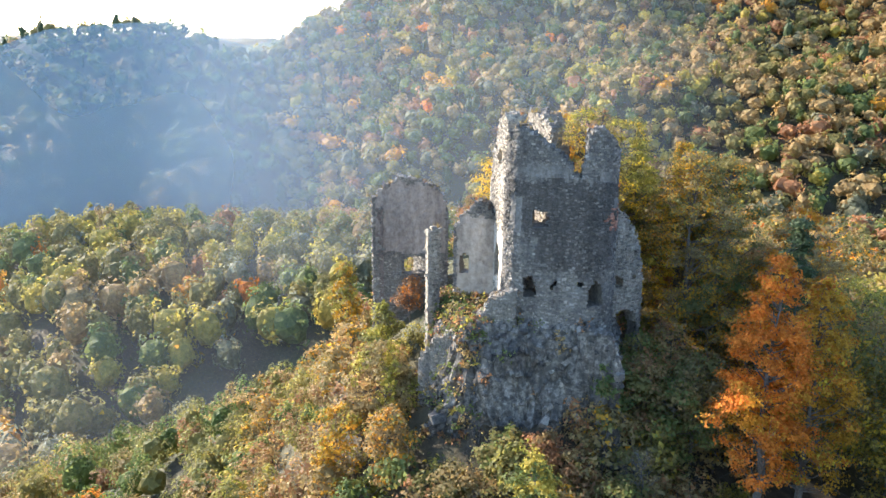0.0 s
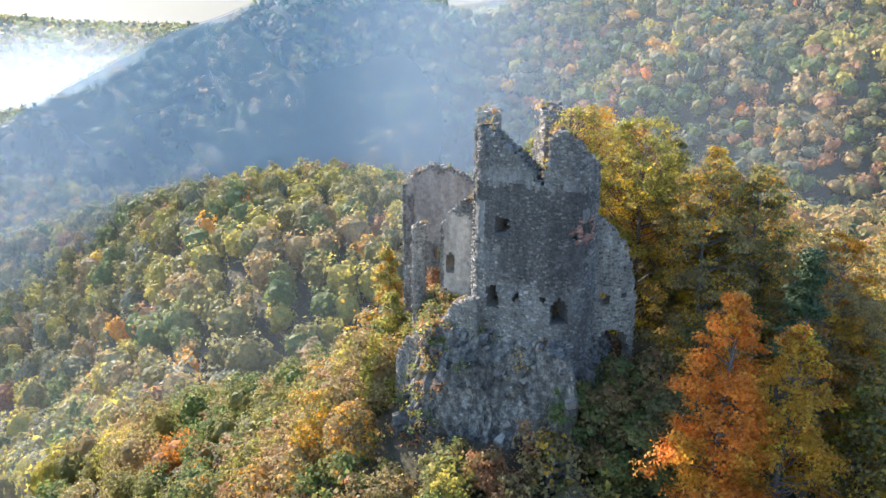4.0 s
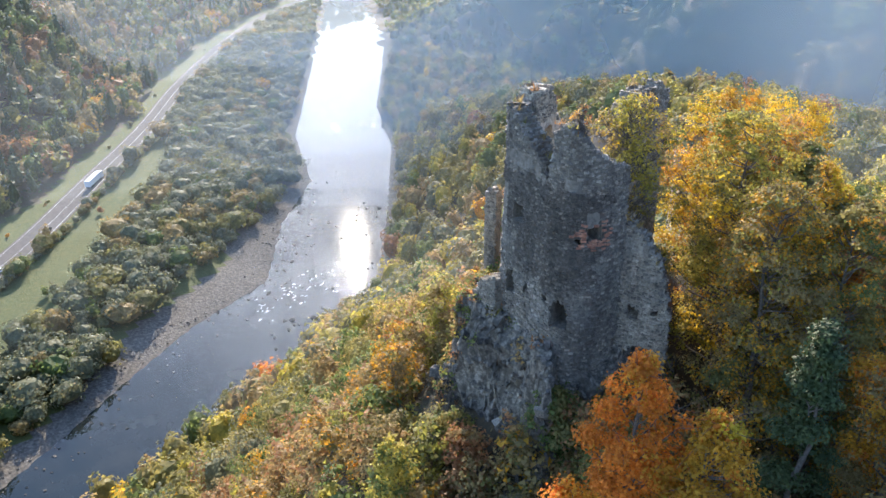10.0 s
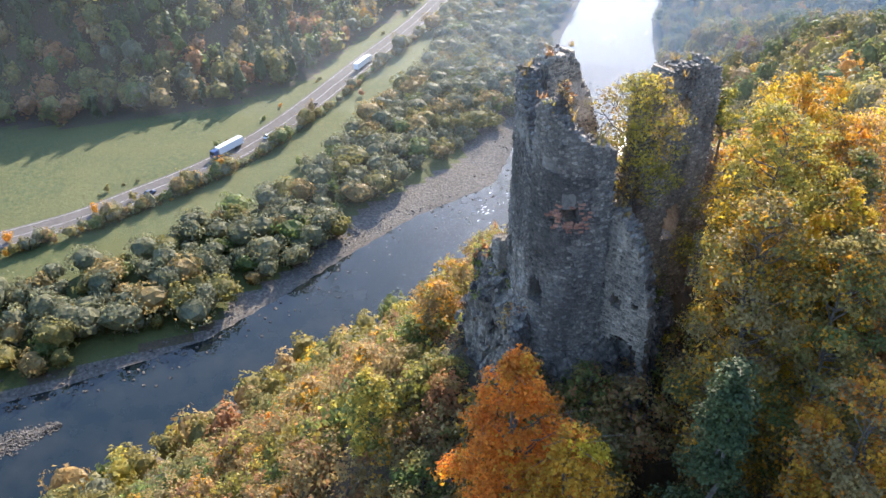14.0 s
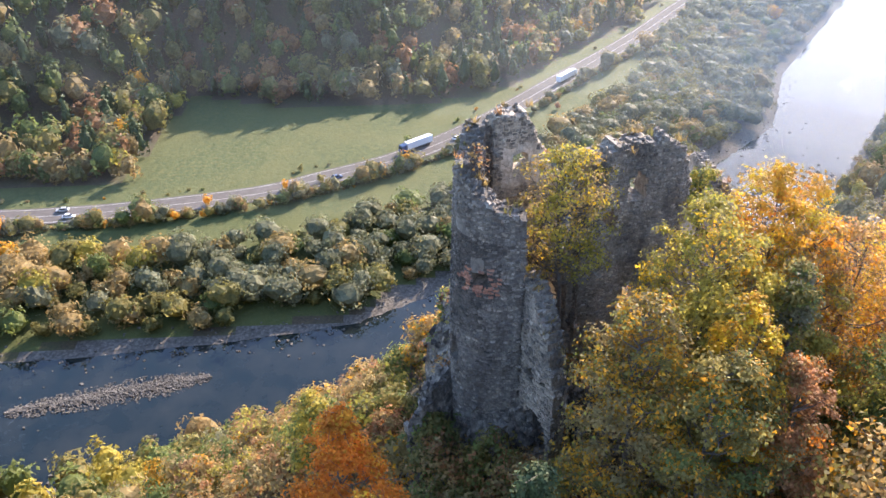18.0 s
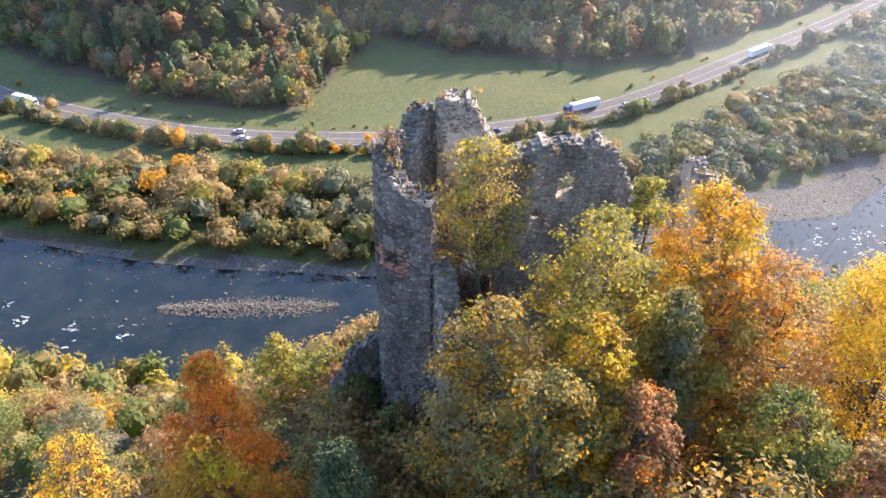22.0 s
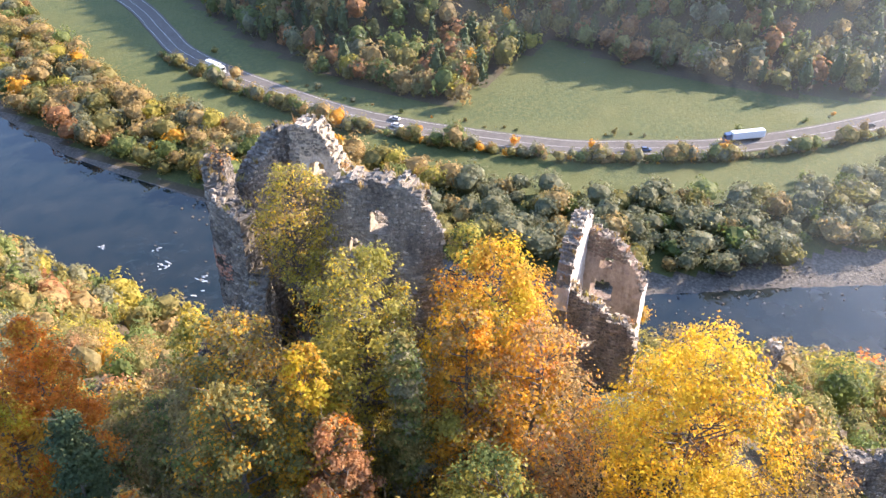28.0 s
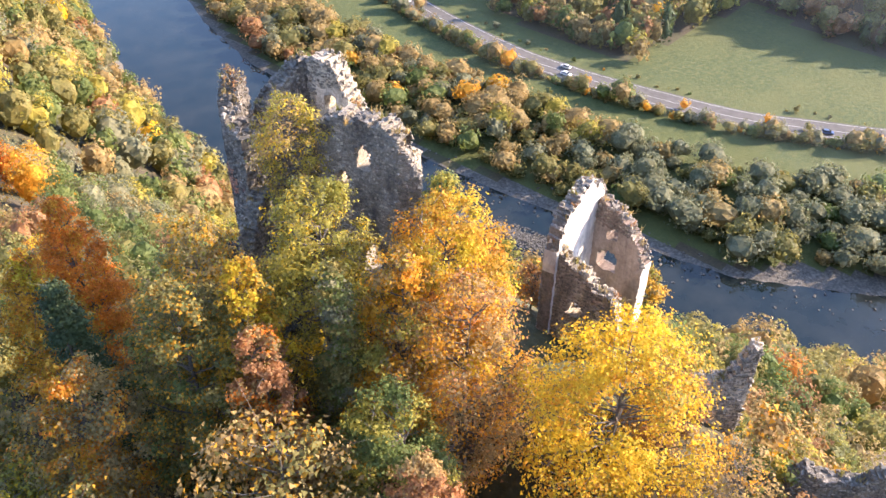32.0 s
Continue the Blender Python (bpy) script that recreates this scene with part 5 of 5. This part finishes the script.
for k, (nm, lab, h, r, mix, shp) in enumerate(WOOD):
    kinds_built.append((tagged(tree_thing(nm, lab, 300 + k, h, r * 1.1, 9000, mix, shp, 0.128, 0.12, 110, 3, 1), group="wood beside the ruin"), h))
taken = [(x, y) for _, _, x, y, *_ in TREES]
rr = random.Random(8)
spots = []
for _ in range(2500):
    x, y = rr.uniform(14, 43), rr.uniform(36, 112)
    if x < 21 and y < 60 or (x < 31 and y < 51) or (x < 25 and 74 < y < 91):
        continue
    if all((x - a) ** 2 + (y - b) ** 2 > 4.4 ** 2 for a, b in taken) and len(spots) < 72:
        taken.append((x, y))
        spots.append((x, y))
first = set()
for x, y in spots:
    k = rr.choices(range(7), (5, 0.7 if y > 62 else 0.3, 3.2, 2.4, 0.4, 3, 3))[0]
    ob, h = kinds_built[k]
    z = land_z(x, y) - 0.3
    s = rr.uniform(0.9, 1.18) if x < 36 else rr.uniform(0.8, 1.0)
    m = pose(x, y, z, 0, 0, rr.uniform(0, 360)) @ Matrix.Diagonal((s, s, s, 1))
    if k not in first:
        first.add(k)
        ob.matrix_world = m
    else:
        copy_thing(ob, m @ Matrix.Diagonal((1 / ob.scale.x, 1 / ob.scale.y, 1 / ob.scale.z, 1)))

# shrubs on the steep ground round the crag
SHRUB = [
    ("tan_shrub", "half-bare tan hazel shrub on the slope", 4.5, 1.9, {"tan": 7, "rust": 3}),
    ("olive_shrub", "olive-green shrub on the steep slope", 4.0, 1.8, {"olive": 6, "lime": 3}),
    ("gold_shrub", "golden shrub with brown twigs", 4.6, 1.7, {"tan": 6, "gold": 2, "olive": 2}),
    ("green_shrub", "low green bush on the slope", 3.2, 1.7, {"green": 6, "lime": 3}),
]
bushes = [tagged(tree_thing(nm, lab, 400 + k, h, r, 700, mix, "round", 0.16, 0.08, 18, 3, 0), group="shrubs on the castle hill") for k, (nm, lab, h, r, mix) in enumerate(SHRUB)]
taken, first = [(a, b) for _, _, a, b, *_ in TREES], set()
for _ in range(4000):
    x, y = rr.uniform(-24, 22), rr.uniform(30, 112)
    d = castle(np.array([x]), np.array([y]))[0]
    inner = ((abs(x - 5.6) / 8.2) ** 3 + (abs(y - 57.0) / 6.6) ** 3) ** (1 / 3)
    if d > 31 or inner < 1 or (x > 11 and y > 57) or (-7.5 < x < 1.8 and 67.5 < y < 77.5) or len(taken) > 360:
        continue
    if -7 < x < 12 and 62 < y < 86:
        continue
    if all((x - a) ** 2 + (y - b) ** 2 > 1.75 ** 2 for a, b in taken):
        taken.append((x, y))
        k = rr.choices(range(4), (4, 3, 2.5, 1.5))[0]
        s = rr.uniform(0.6, 1.2)
        m = pose(x, y, land_z(x, y) - 0.2, 0, 0, rr.uniform(0, 360)) @ Matrix.Diagonal((s, s, s, 1))
        if k not in first:
            first.add(k)
            bushes[k].matrix_world = m
        else:
            copy_thing(bushes[k], m @ Matrix.Diagonal((1 / bushes[k].scale.x, 1 / bushes[k].scale.y, 1 / bushes[k].scale.z, 1)))

# plants on the ledges of the crag, and dry grass on the wall tops
rng = np.random.RandomState(51)
rock = bpy.data.objects["crag"]
centres, faceways, tone = [], [], []
polys = rock.data.polygons
for f in rng.permutation(len(polys)):
    c, n = polys[int(f)].center, polys[int(f)].normal
    if len(tone) >= 1000 * 36:
        break
    if c.z < 102 or c.y > 62 or c.z > 116.6:
        continue
    odds = 0.03 + 0.5 * max(0.0, n.z - 0.5) + (0.6 if c.x > 10 and c.z < 114 else 0) + (0.45 if c.z < 107.5 else 0) + (0.55 if c.x < 3.2 else 0)
    if abs((c.x - 9.8) - 0.84 * (52 - c.y)) < 1.1 and c.y < 53:
        odds *= 0.12
    if rng.random_sample() > odds:
        continue
    size = rng.uniform(0.25, 0.75)
    p = np.array(c) + np.array(n) * 0.15 + rng.normal(size=(36, 3)) * np.array([0.5, 0.5, 0.38]) * size
    centres.append(p)
    faceways.append(np.tile(np.array(n) * 0.7 + np.array([0, 0, 0.4]), (36, 1)))
    tone += [int(rng.choice(5, p=[0.3, 0.26, 0.16, 0.2, 0.08]))] * 36
q = leaf_quads(rng, np.concatenate(centres), 0.11, np.concatenate(faceways), 0.8, 3)
tagged(new("crag_plants", quads_mesh("crag_plants", q, tone, [LEAF[k] for k in ("green", "tan", "olive", "rust", "lime")])), "low bushes and dry plants on the ledges of the crag", "plants", kind="stuff")
blades, tone = [], []
for x, y, z, thick in TOPS:
    if rng.random_sample() > 0.34:
        continue
    foot = np.array([x, y, z]) + rng.normal(size=3) * np.array([0.3 * thick, 0.3 * thick, 0.03])
    kind_ = int(rng.choice(3, p=[0.6, 0.25, 0.15]))
    for _ in range(16):
        b = foot + rng.normal(size=3) * np.array([0.12, 0.12, 0.02])
        tip = b + rng.normal(size=3) * np.array([0.15, 0.15, 0.08]) + np.array([0, 0, rng.uniform(0.15, 0.45)])
        w = rng.normal(size=3) * np.array([0.03, 0.03, 0])
        blades.append([b - w, b + w, tip])
        tone.append(kind_)
tagged(new("wall_grass", quads_mesh("wall_grass", np.array(blades), tone, [LEAF[k] for k in ("tan", "olive", "rust")])), "dry grass tufts on the broken wall tops", "grass", kind="stuff")
for nm, lab, x, y, z, h, r, n, mix in (("dry_shrub", "bare reddish shrub growing on the tower's wall top", 10.2, 53.3, 128.0, 2.6, 0.8, 120, {"rust": 1, "tan": 2}), ("dry_shrub", "rust-leaved shrub on the broken tower wall", 4.4, 57.4, 126.6, 1.2, 0.6, 260, {"rust": 3, "tan": 4}), ("ivy_bush", "small yellow-green bush beside the hall wall", 6.4, 66.6, 123.5, 3.4, 1.2, 1500, {"lime": 4, "green": 2}), ("red_shrub", "dark red shrub below the pillar", -2.6, 67.6, 111.5, 3.4, 1.5, 1300, {"rust": 6, "orange": 1}), ("dead_tree", "bare leafless tree beside the crag", 2.6, 50.6, 104.0, 6.5, 1.8, 60, {"tan": 1}), ("dead_tree", "leafless young tree on the slope", 12.6, 46.4, 104.5, 6.0, 1.5, 50, {"tan": 1})):
    tree_thing(nm, lab, int(500 + x * 3), h, r, n, mix, "round", 0.1, 0.1, 46, 3, 4).matrix_world = pose(x, y, z)


# ---- the valley road ----
for nm, o, lab in (("edge_line", -4.9, "white edge line"), ("centre_line", 0.4, "white centre line"), ("edge_line", 4.9, "white edge line")):
    line, _ = ribbon(nm, ROAD, (o - 0.08, o + 0.08), ROAD_Z, PAINT, "", "", 0.02)
    line.parent = road
    del line["kind"]
verge, _ = ribbon("road_verge", ROAD, (-8.0, -6.0, -6.0, 6.0, 6.0, 8.5), ROAD_Z, GROUND, "brown grass verge along the valley road", "verge")
for k, v in enumerate(verge.data.vertices):
    v.co.z = (3.2, ROAD_Z - 0.03, ROAD_Z - 0.03, ROAD_Z - 0.03, ROAD_Z - 0.03, 2.6)[k % 6]


def road_pose(y, o):
    """A place on the road at about this y, o metres to the right of its middle, heading along it."""
    k = min(range(len(road_line) - 1), key=lambda i: abs(road_line[i].y - y))
    p, w = road_line[k], (road_line[k + 1] - road_line[k]).normalized()
    return pose(p.x + w.y * o, p.y - w.x * o, ROAD_Z + 0.02, 0, 0, math.degrees(math.atan2(w.y, w.x)))


def plain(name, colour, rough=0.4, metal=0.0):
    m, nt, b = material(name, rough, metal)
    f = noise_tex(nt, 2.0, 4.0)
    nt.links.new(blend(nt, f, tuple(c * 0.85 for c in colour), colour), b.inputs["Base Color"])
    return m


TYRE, GLASS, TRIM = plain("tyre", (0.02, 0.02, 0.02), 0.8), plain("car_glass", (0.02, 0.025, 0.03), 0.08), plain("dark_trim", (0.05, 0.05, 0.05), 0.6)
PAINTS = {k: plain("paint_" + k, c, 0.3) for k, c in (("white", (0.75, 0.75, 0.74)), ("red", (0.45, 0.03, 0.03)), ("blue", (0.04, 0.08, 0.18)), ("silver", (0.45, 0.46, 0.47)), ("black", (0.03, 0.03, 0.035)), ("tarpaulin", (0.7, 0.72, 0.73)))}


def box_profile(name, profile, half, mat, parent, inset=0.0, label=""):
    """A body swept across y from a side outline (x, z), narrower at the top by inset."""
    bm = bmesh.new()
    top = max(z for _, z in profile)
    low = min(z for _, z in profile)
    rows = []
    for sgn in (-1, 1):
        rows.append([bm.verts.new((x, sgn * (half - inset * (z - low) / (top - low)), z)) for x, z in profile])
    n = len(profile)
    for i in range(n):
        j = (i + 1) % n
        bm.faces.new((rows[0][i], rows[0][j], rows[1][j], rows[1][i]))
    bm.faces.new(rows[0][::-1])
    bm.faces.new(rows[1])
    bmesh.ops.recalc_face_normals(bm, faces=bm.faces)
    bmesh.ops.bevel(bm, geom=bm.edges[:], offset=0.05, segments=1, affect="EDGES")
    me = bpy.data.meshes.new(name)
    bm.to_mesh(me)
    bm.free()
    me.materials.append(mat)
    ob = new(name, me)
    ob.parent = parent
    if label:
        ob["label"] = label
    return ob


def wheel(x, y, r, parent):
    bm = bmesh.new()
    bmesh.ops.create_cone(bm, cap_ends=True, segments=16, radius1=r, radius2=r, depth=0.24, matrix=pose(x, y, r, 90))
    bmesh.ops.bevel(bm, geom=[e for e in bm.edges if len(e.link_faces) == 2 and e.calc_face_angle() > 1], offset=0.04, segments=1, affect="EDGES")
    me = bpy.data.meshes.new("wheel")
    bm.to_mesh(me)
    bm.free()
    me.materials.append(TYRE)
    ob = new("wheel", me)
    ob.parent = parent


def car(colour, label, m):
    root = tagged(new("car"), label, "car", group="traffic on the valley road")
    box_profile("body", [(-2.15, 0.35), (2.15, 0.35), (2.2, 0.7), (1.2, 0.95), (-2.0, 1.0), (-2.2, 0.75)], 0.88, PAINTS[colour], root, 0.05)
    box_profile("cabin", [(-1.9, 0.95), (1.2, 0.93), (0.45, 1.42), (-1.35, 1.44)], 0.8, GLASS, root, 0.14)
    box_profile("roof_panel", [(-1.3, 1.43), (0.42, 1.42), (0.35, 1.49), (-1.2, 1.5)], 0.64, PAINTS[colour], root, 0.02)
    for x in (-1.35, 1.35):
        for y in (-0.8, 0.8):
            wheel(x, y, 0.32, root)
    root.matrix_world = m


def lorry(colour, label, m, long=13.4):
    root = tagged(new("lorry"), label, "lorry", group="traffic on the valley road")
    box_profile("trailer", [(-long + 2, 1.15), (2.0, 1.15), (2.0, 3.95), (-long + 2, 3.95)], 1.25, PAINTS["tarpaulin"], root, 0.0, "pale tarpaulin trailer")
    box_profile("chassis", [(-long + 2.2, 0.75), (4.4, 0.75), (4.4, 1.1), (-long + 2.2, 1.1)], 0.9, TRIM, root)
    cab = box_profile("cab", [(2.5, 0.5), (4.9, 0.5), (4.95, 1.9), (4.6, 3.4), (2.5, 3.6)], 1.2, PAINTS[colour], root, 0.05)
    box_profile("windscreen", [(4.88, 2.0), (4.98, 2.0), (4.72, 3.1), (4.62, 3.1)], 1.05, GLASS, cab)
    for x in (-long + 4, -long + 5.3, -long + 6.6, 1.2, 3.9):
        for y in (-1.1, 1.1):
            wheel(x, y, 0.5, root)
    root.matrix_world = m


lorry("blue", "articulated lorry with pale trailer on the valley road", road_pose(63, -2.6) @ pose(0, 0, 0, 0, 0, 180))
lorry("white", "white articulated lorry driving on the road", road_pose(141, 2.6))
lorry("white", "short white box lorry on the road bend", road_pose(-160, 2.4), 8.5)
car("red", "small red car on the valley road", road_pose(58, 3.0))
car("white", "white car driving on the valley road", road_pose(76, 2.7))
car("silver", "silver car driving on the valley road", road_pose(-66, -2.6) @ pose(0, 0, 0, 0, 0, 180))
car("white", "white car passing another on the road", road_pose(-62, 2.6))
car("blue", "dark blue car on the valley road", road_pose(30, 2.8))
car("black", "black car driving on the valley road", road_pose(101, 2.8))
car("white", "white car parked at the meadow's edge", pose(-345, 33, land_z(-345, 33), 0, 0, 20))

# hedge and single trees beside the road
rng = np.random.RandomState(31)
hedge = []
for k in range(len(road_line) - 1):
    p, w = road_line[k], (road_line[k + 1] - road_line[k]).normalized()
    if not -190 < p.y < 330:
        continue
    length = (road_line[k + 1] - p).length
    for o, share, hi in ((10.5, 1.6 if p.y < 75 else 0.5, 4.6), (-10, 0.14 if p.y < 130 else 0.03, 2.2)):
        for _ in range(int(length * share) + (rng.random_sample() < (length * share) % 1)):
            a = rng.uniform(0, length)
            x, y = p.x + w.x * a + w.y * (o + rng.normal() * 0.9), p.y + w.y * a - w.x * (o + rng.normal() * 0.9)
            if waves(np.array([x]), np.array([y]), 34, 7)[0] < (-0.8 if o > 0 else 0.1):
                continue
            h = rng.uniform(0.3, 1.0) ** 1.5 * hi * (1.5 + waves(np.array([x]), np.array([y]), 25, 5)[0])
            hedge.append((x, y, land_z(x, y) - 0.3, h, h * rng.uniform(0.45, 0.65), -1))
for x, y, h, kd in ((-206, -82, 9, "gold"), (-208, -87, 7, "lime"), (-205, -76, 6, "olive"), (-225, -145, 8, "tan"), (-222, -141, 5, "willow"), (-240, 88, 6.5, "willow"), (-236, 92, 7, "willow"), (-243, 86, 4.5, "green"), (-223, -15, 4.6, "gold"), (-233, 12, 4.4, "gold"), (-247, 54, 5, "olive"), (-238, 25, 4, "olive"), (-211, -84, 7, "gold"), (-216, -52, 4.5, "gold"), (-284, 99, 6, "tan"), (-293, 103, 6, "tan"), (-303, 128, 4, "rust")):
    hedge.append((x, y, land_z(x, y) - 0.3, h, h * 0.42, KINDS.index(kd)))
forest("roadside_bushes", "bushes and small golden trees along the valley road", hedge, 33, 110, 0.3, {"willow": 4, "olive": 4, "green": 2, "tan": 2, "gold": 0.4}, 24, 0.0, 10)


# ---- stones of the river ----
def stones(name, label, spots, seed):
    rng = random.Random(seed)
    vs, fs = [], []
    for x, y, z, s in spots:
        sh = STONE_SHAPES[rng.randrange(10)]
        mm = Euler((rng.uniform(-0.3, 0.3), rng.uniform(-0.3, 0.3), rng.uniform(0, 6.3))).to_matrix() @ Matrix.Diagonal((s * rng.uniform(0.7, 1.4), s, s * rng.uniform(0.45, 0.8)))
        k = len(vs)
        for v in sh.vertices:
            vs.append(tuple(Vector((x, y, z)) + mm @ v.co))
        for p in sh.polygons:
            fs.append(tuple(k + a for a in p.vertices))
    return tagged(mesh_object(name, vs, fs, GRAVEL), label, "stones", kind="stuff")


rs = np.random.RandomState(41)
loose = []
for _ in range(900):
    s = rs.uniform(0, len(FAR_BANK) - 1.001)
    i = int(s)
    p = FAR_BANK[i] + (FAR_BANK[i + 1] - FAR_BANK[i]) * (s - i)
    if -120 < p[1] < 330:
        q = p + rs.normal(size=2) * np.array([5, 5])
        loose.append((q[0], q[1], max(0.0, land_z(q[0], q[1])) + 0.02, rs.uniform(0.3, 0.9)))
for cx_, cy_, n, spread, size in ((-87, -78, 130, 7, 0.9), (-166, 146, 50, 8, 1.4), (-200, 200, 60, 22, 1.0), (-108, -62, 60, 16, 0.8), (-160, 152, 40, 4, 1.8), (-260, 235, 40, 25, 1.0), (-92, -20, 60, 7, 1.2)):
    for _ in range(n):
        q = np.array([cx_, cy_]) + rs.normal(size=2) * spread
        if side_distance(q[:1], q[1:], NEAR_BANK)[0] < 3:
            loose.append((q[0], q[1], max(0.0, land_z(q[0], q[1])) + 0.05, rs.uniform(0.4, 1.0) * size))
across = (BAR_B - BAR_A)[::-1] * np.array([1, -1]) / np.linalg.norm(BAR_B - BAR_A)
for _ in range(2200):
    t = rs.uniform(0, 1)
    q = BAR_A + (BAR_B - BAR_A) * t + across * np.clip(rs.normal() * 0.5, -1.1, 1.1) * bar_half(t)
    loose.append((q[0], q[1], max(0.0, land_z(q[0], q[1])) + 0.03, rs.uniform(0.25, 0.65)))
stones("river_stones", "grey boulders and cobbles in the shallow river", loose, 42)


# white water among the stones
def foam(spots, seed):
    rng = np.random.RandomState(seed)
    vs, fs = [], []
    for x, y, n, spread in spots:
        for _ in range(n):
            cx_, cy_ = x + rng.normal() * spread, y + rng.normal() * spread * 0.7
            long, wide, turn = rng.uniform(0.3, 1.2), rng.uniform(0.1, 0.28), radians(100) + rng.normal() * 0.5
            k = len(vs)
            vs.append((cx_, cy_, 0.16))
            for i in range(9):
                a, r = i * 2 * math.pi / 9, rng.uniform(0.55, 1.15)
                px, py = math.cos(a) * long * r, math.sin(a) * wide * r
                vs.append((cx_ + px * math.cos(turn) - py * math.sin(turn), cy_ + px * math.sin(turn) + py * math.cos(turn), 0.03))
            fs += [(k, k + 1 + i, k + 1 + (i + 1) % 9) for i in range(9)]
    return tagged(mesh_object("white_water", vs, fs, FOAM, smooth=True), "white foam of small rapids among river stones", "foam", kind="stuff")


FOAM = simple("foam", [(0.35, (0.35, 0.37, 0.38)), (0.6, (0.75, 0.76, 0.77))], 3.0, 0.6)
foam([(-108.7, -84.8, 12, 1.2), (-108.4, -69.3, 7, 1.2), (-109.4, -54.5, 10, 2.0), (-108.6, -109.1, 4, 1.0), (-114.9, -92.6, 3, 0.7), (-101.8, -66.2, 3, 0.8), (-194.7, 153.0, 26, 5.0), (-196.1, 165.8, 20, 5.0), (-188.8, 140.1, 14, 4.0), (-336.4, 302.1, 24, 9.0), (-460.9, 386.7, 10, 8.0)], 44)
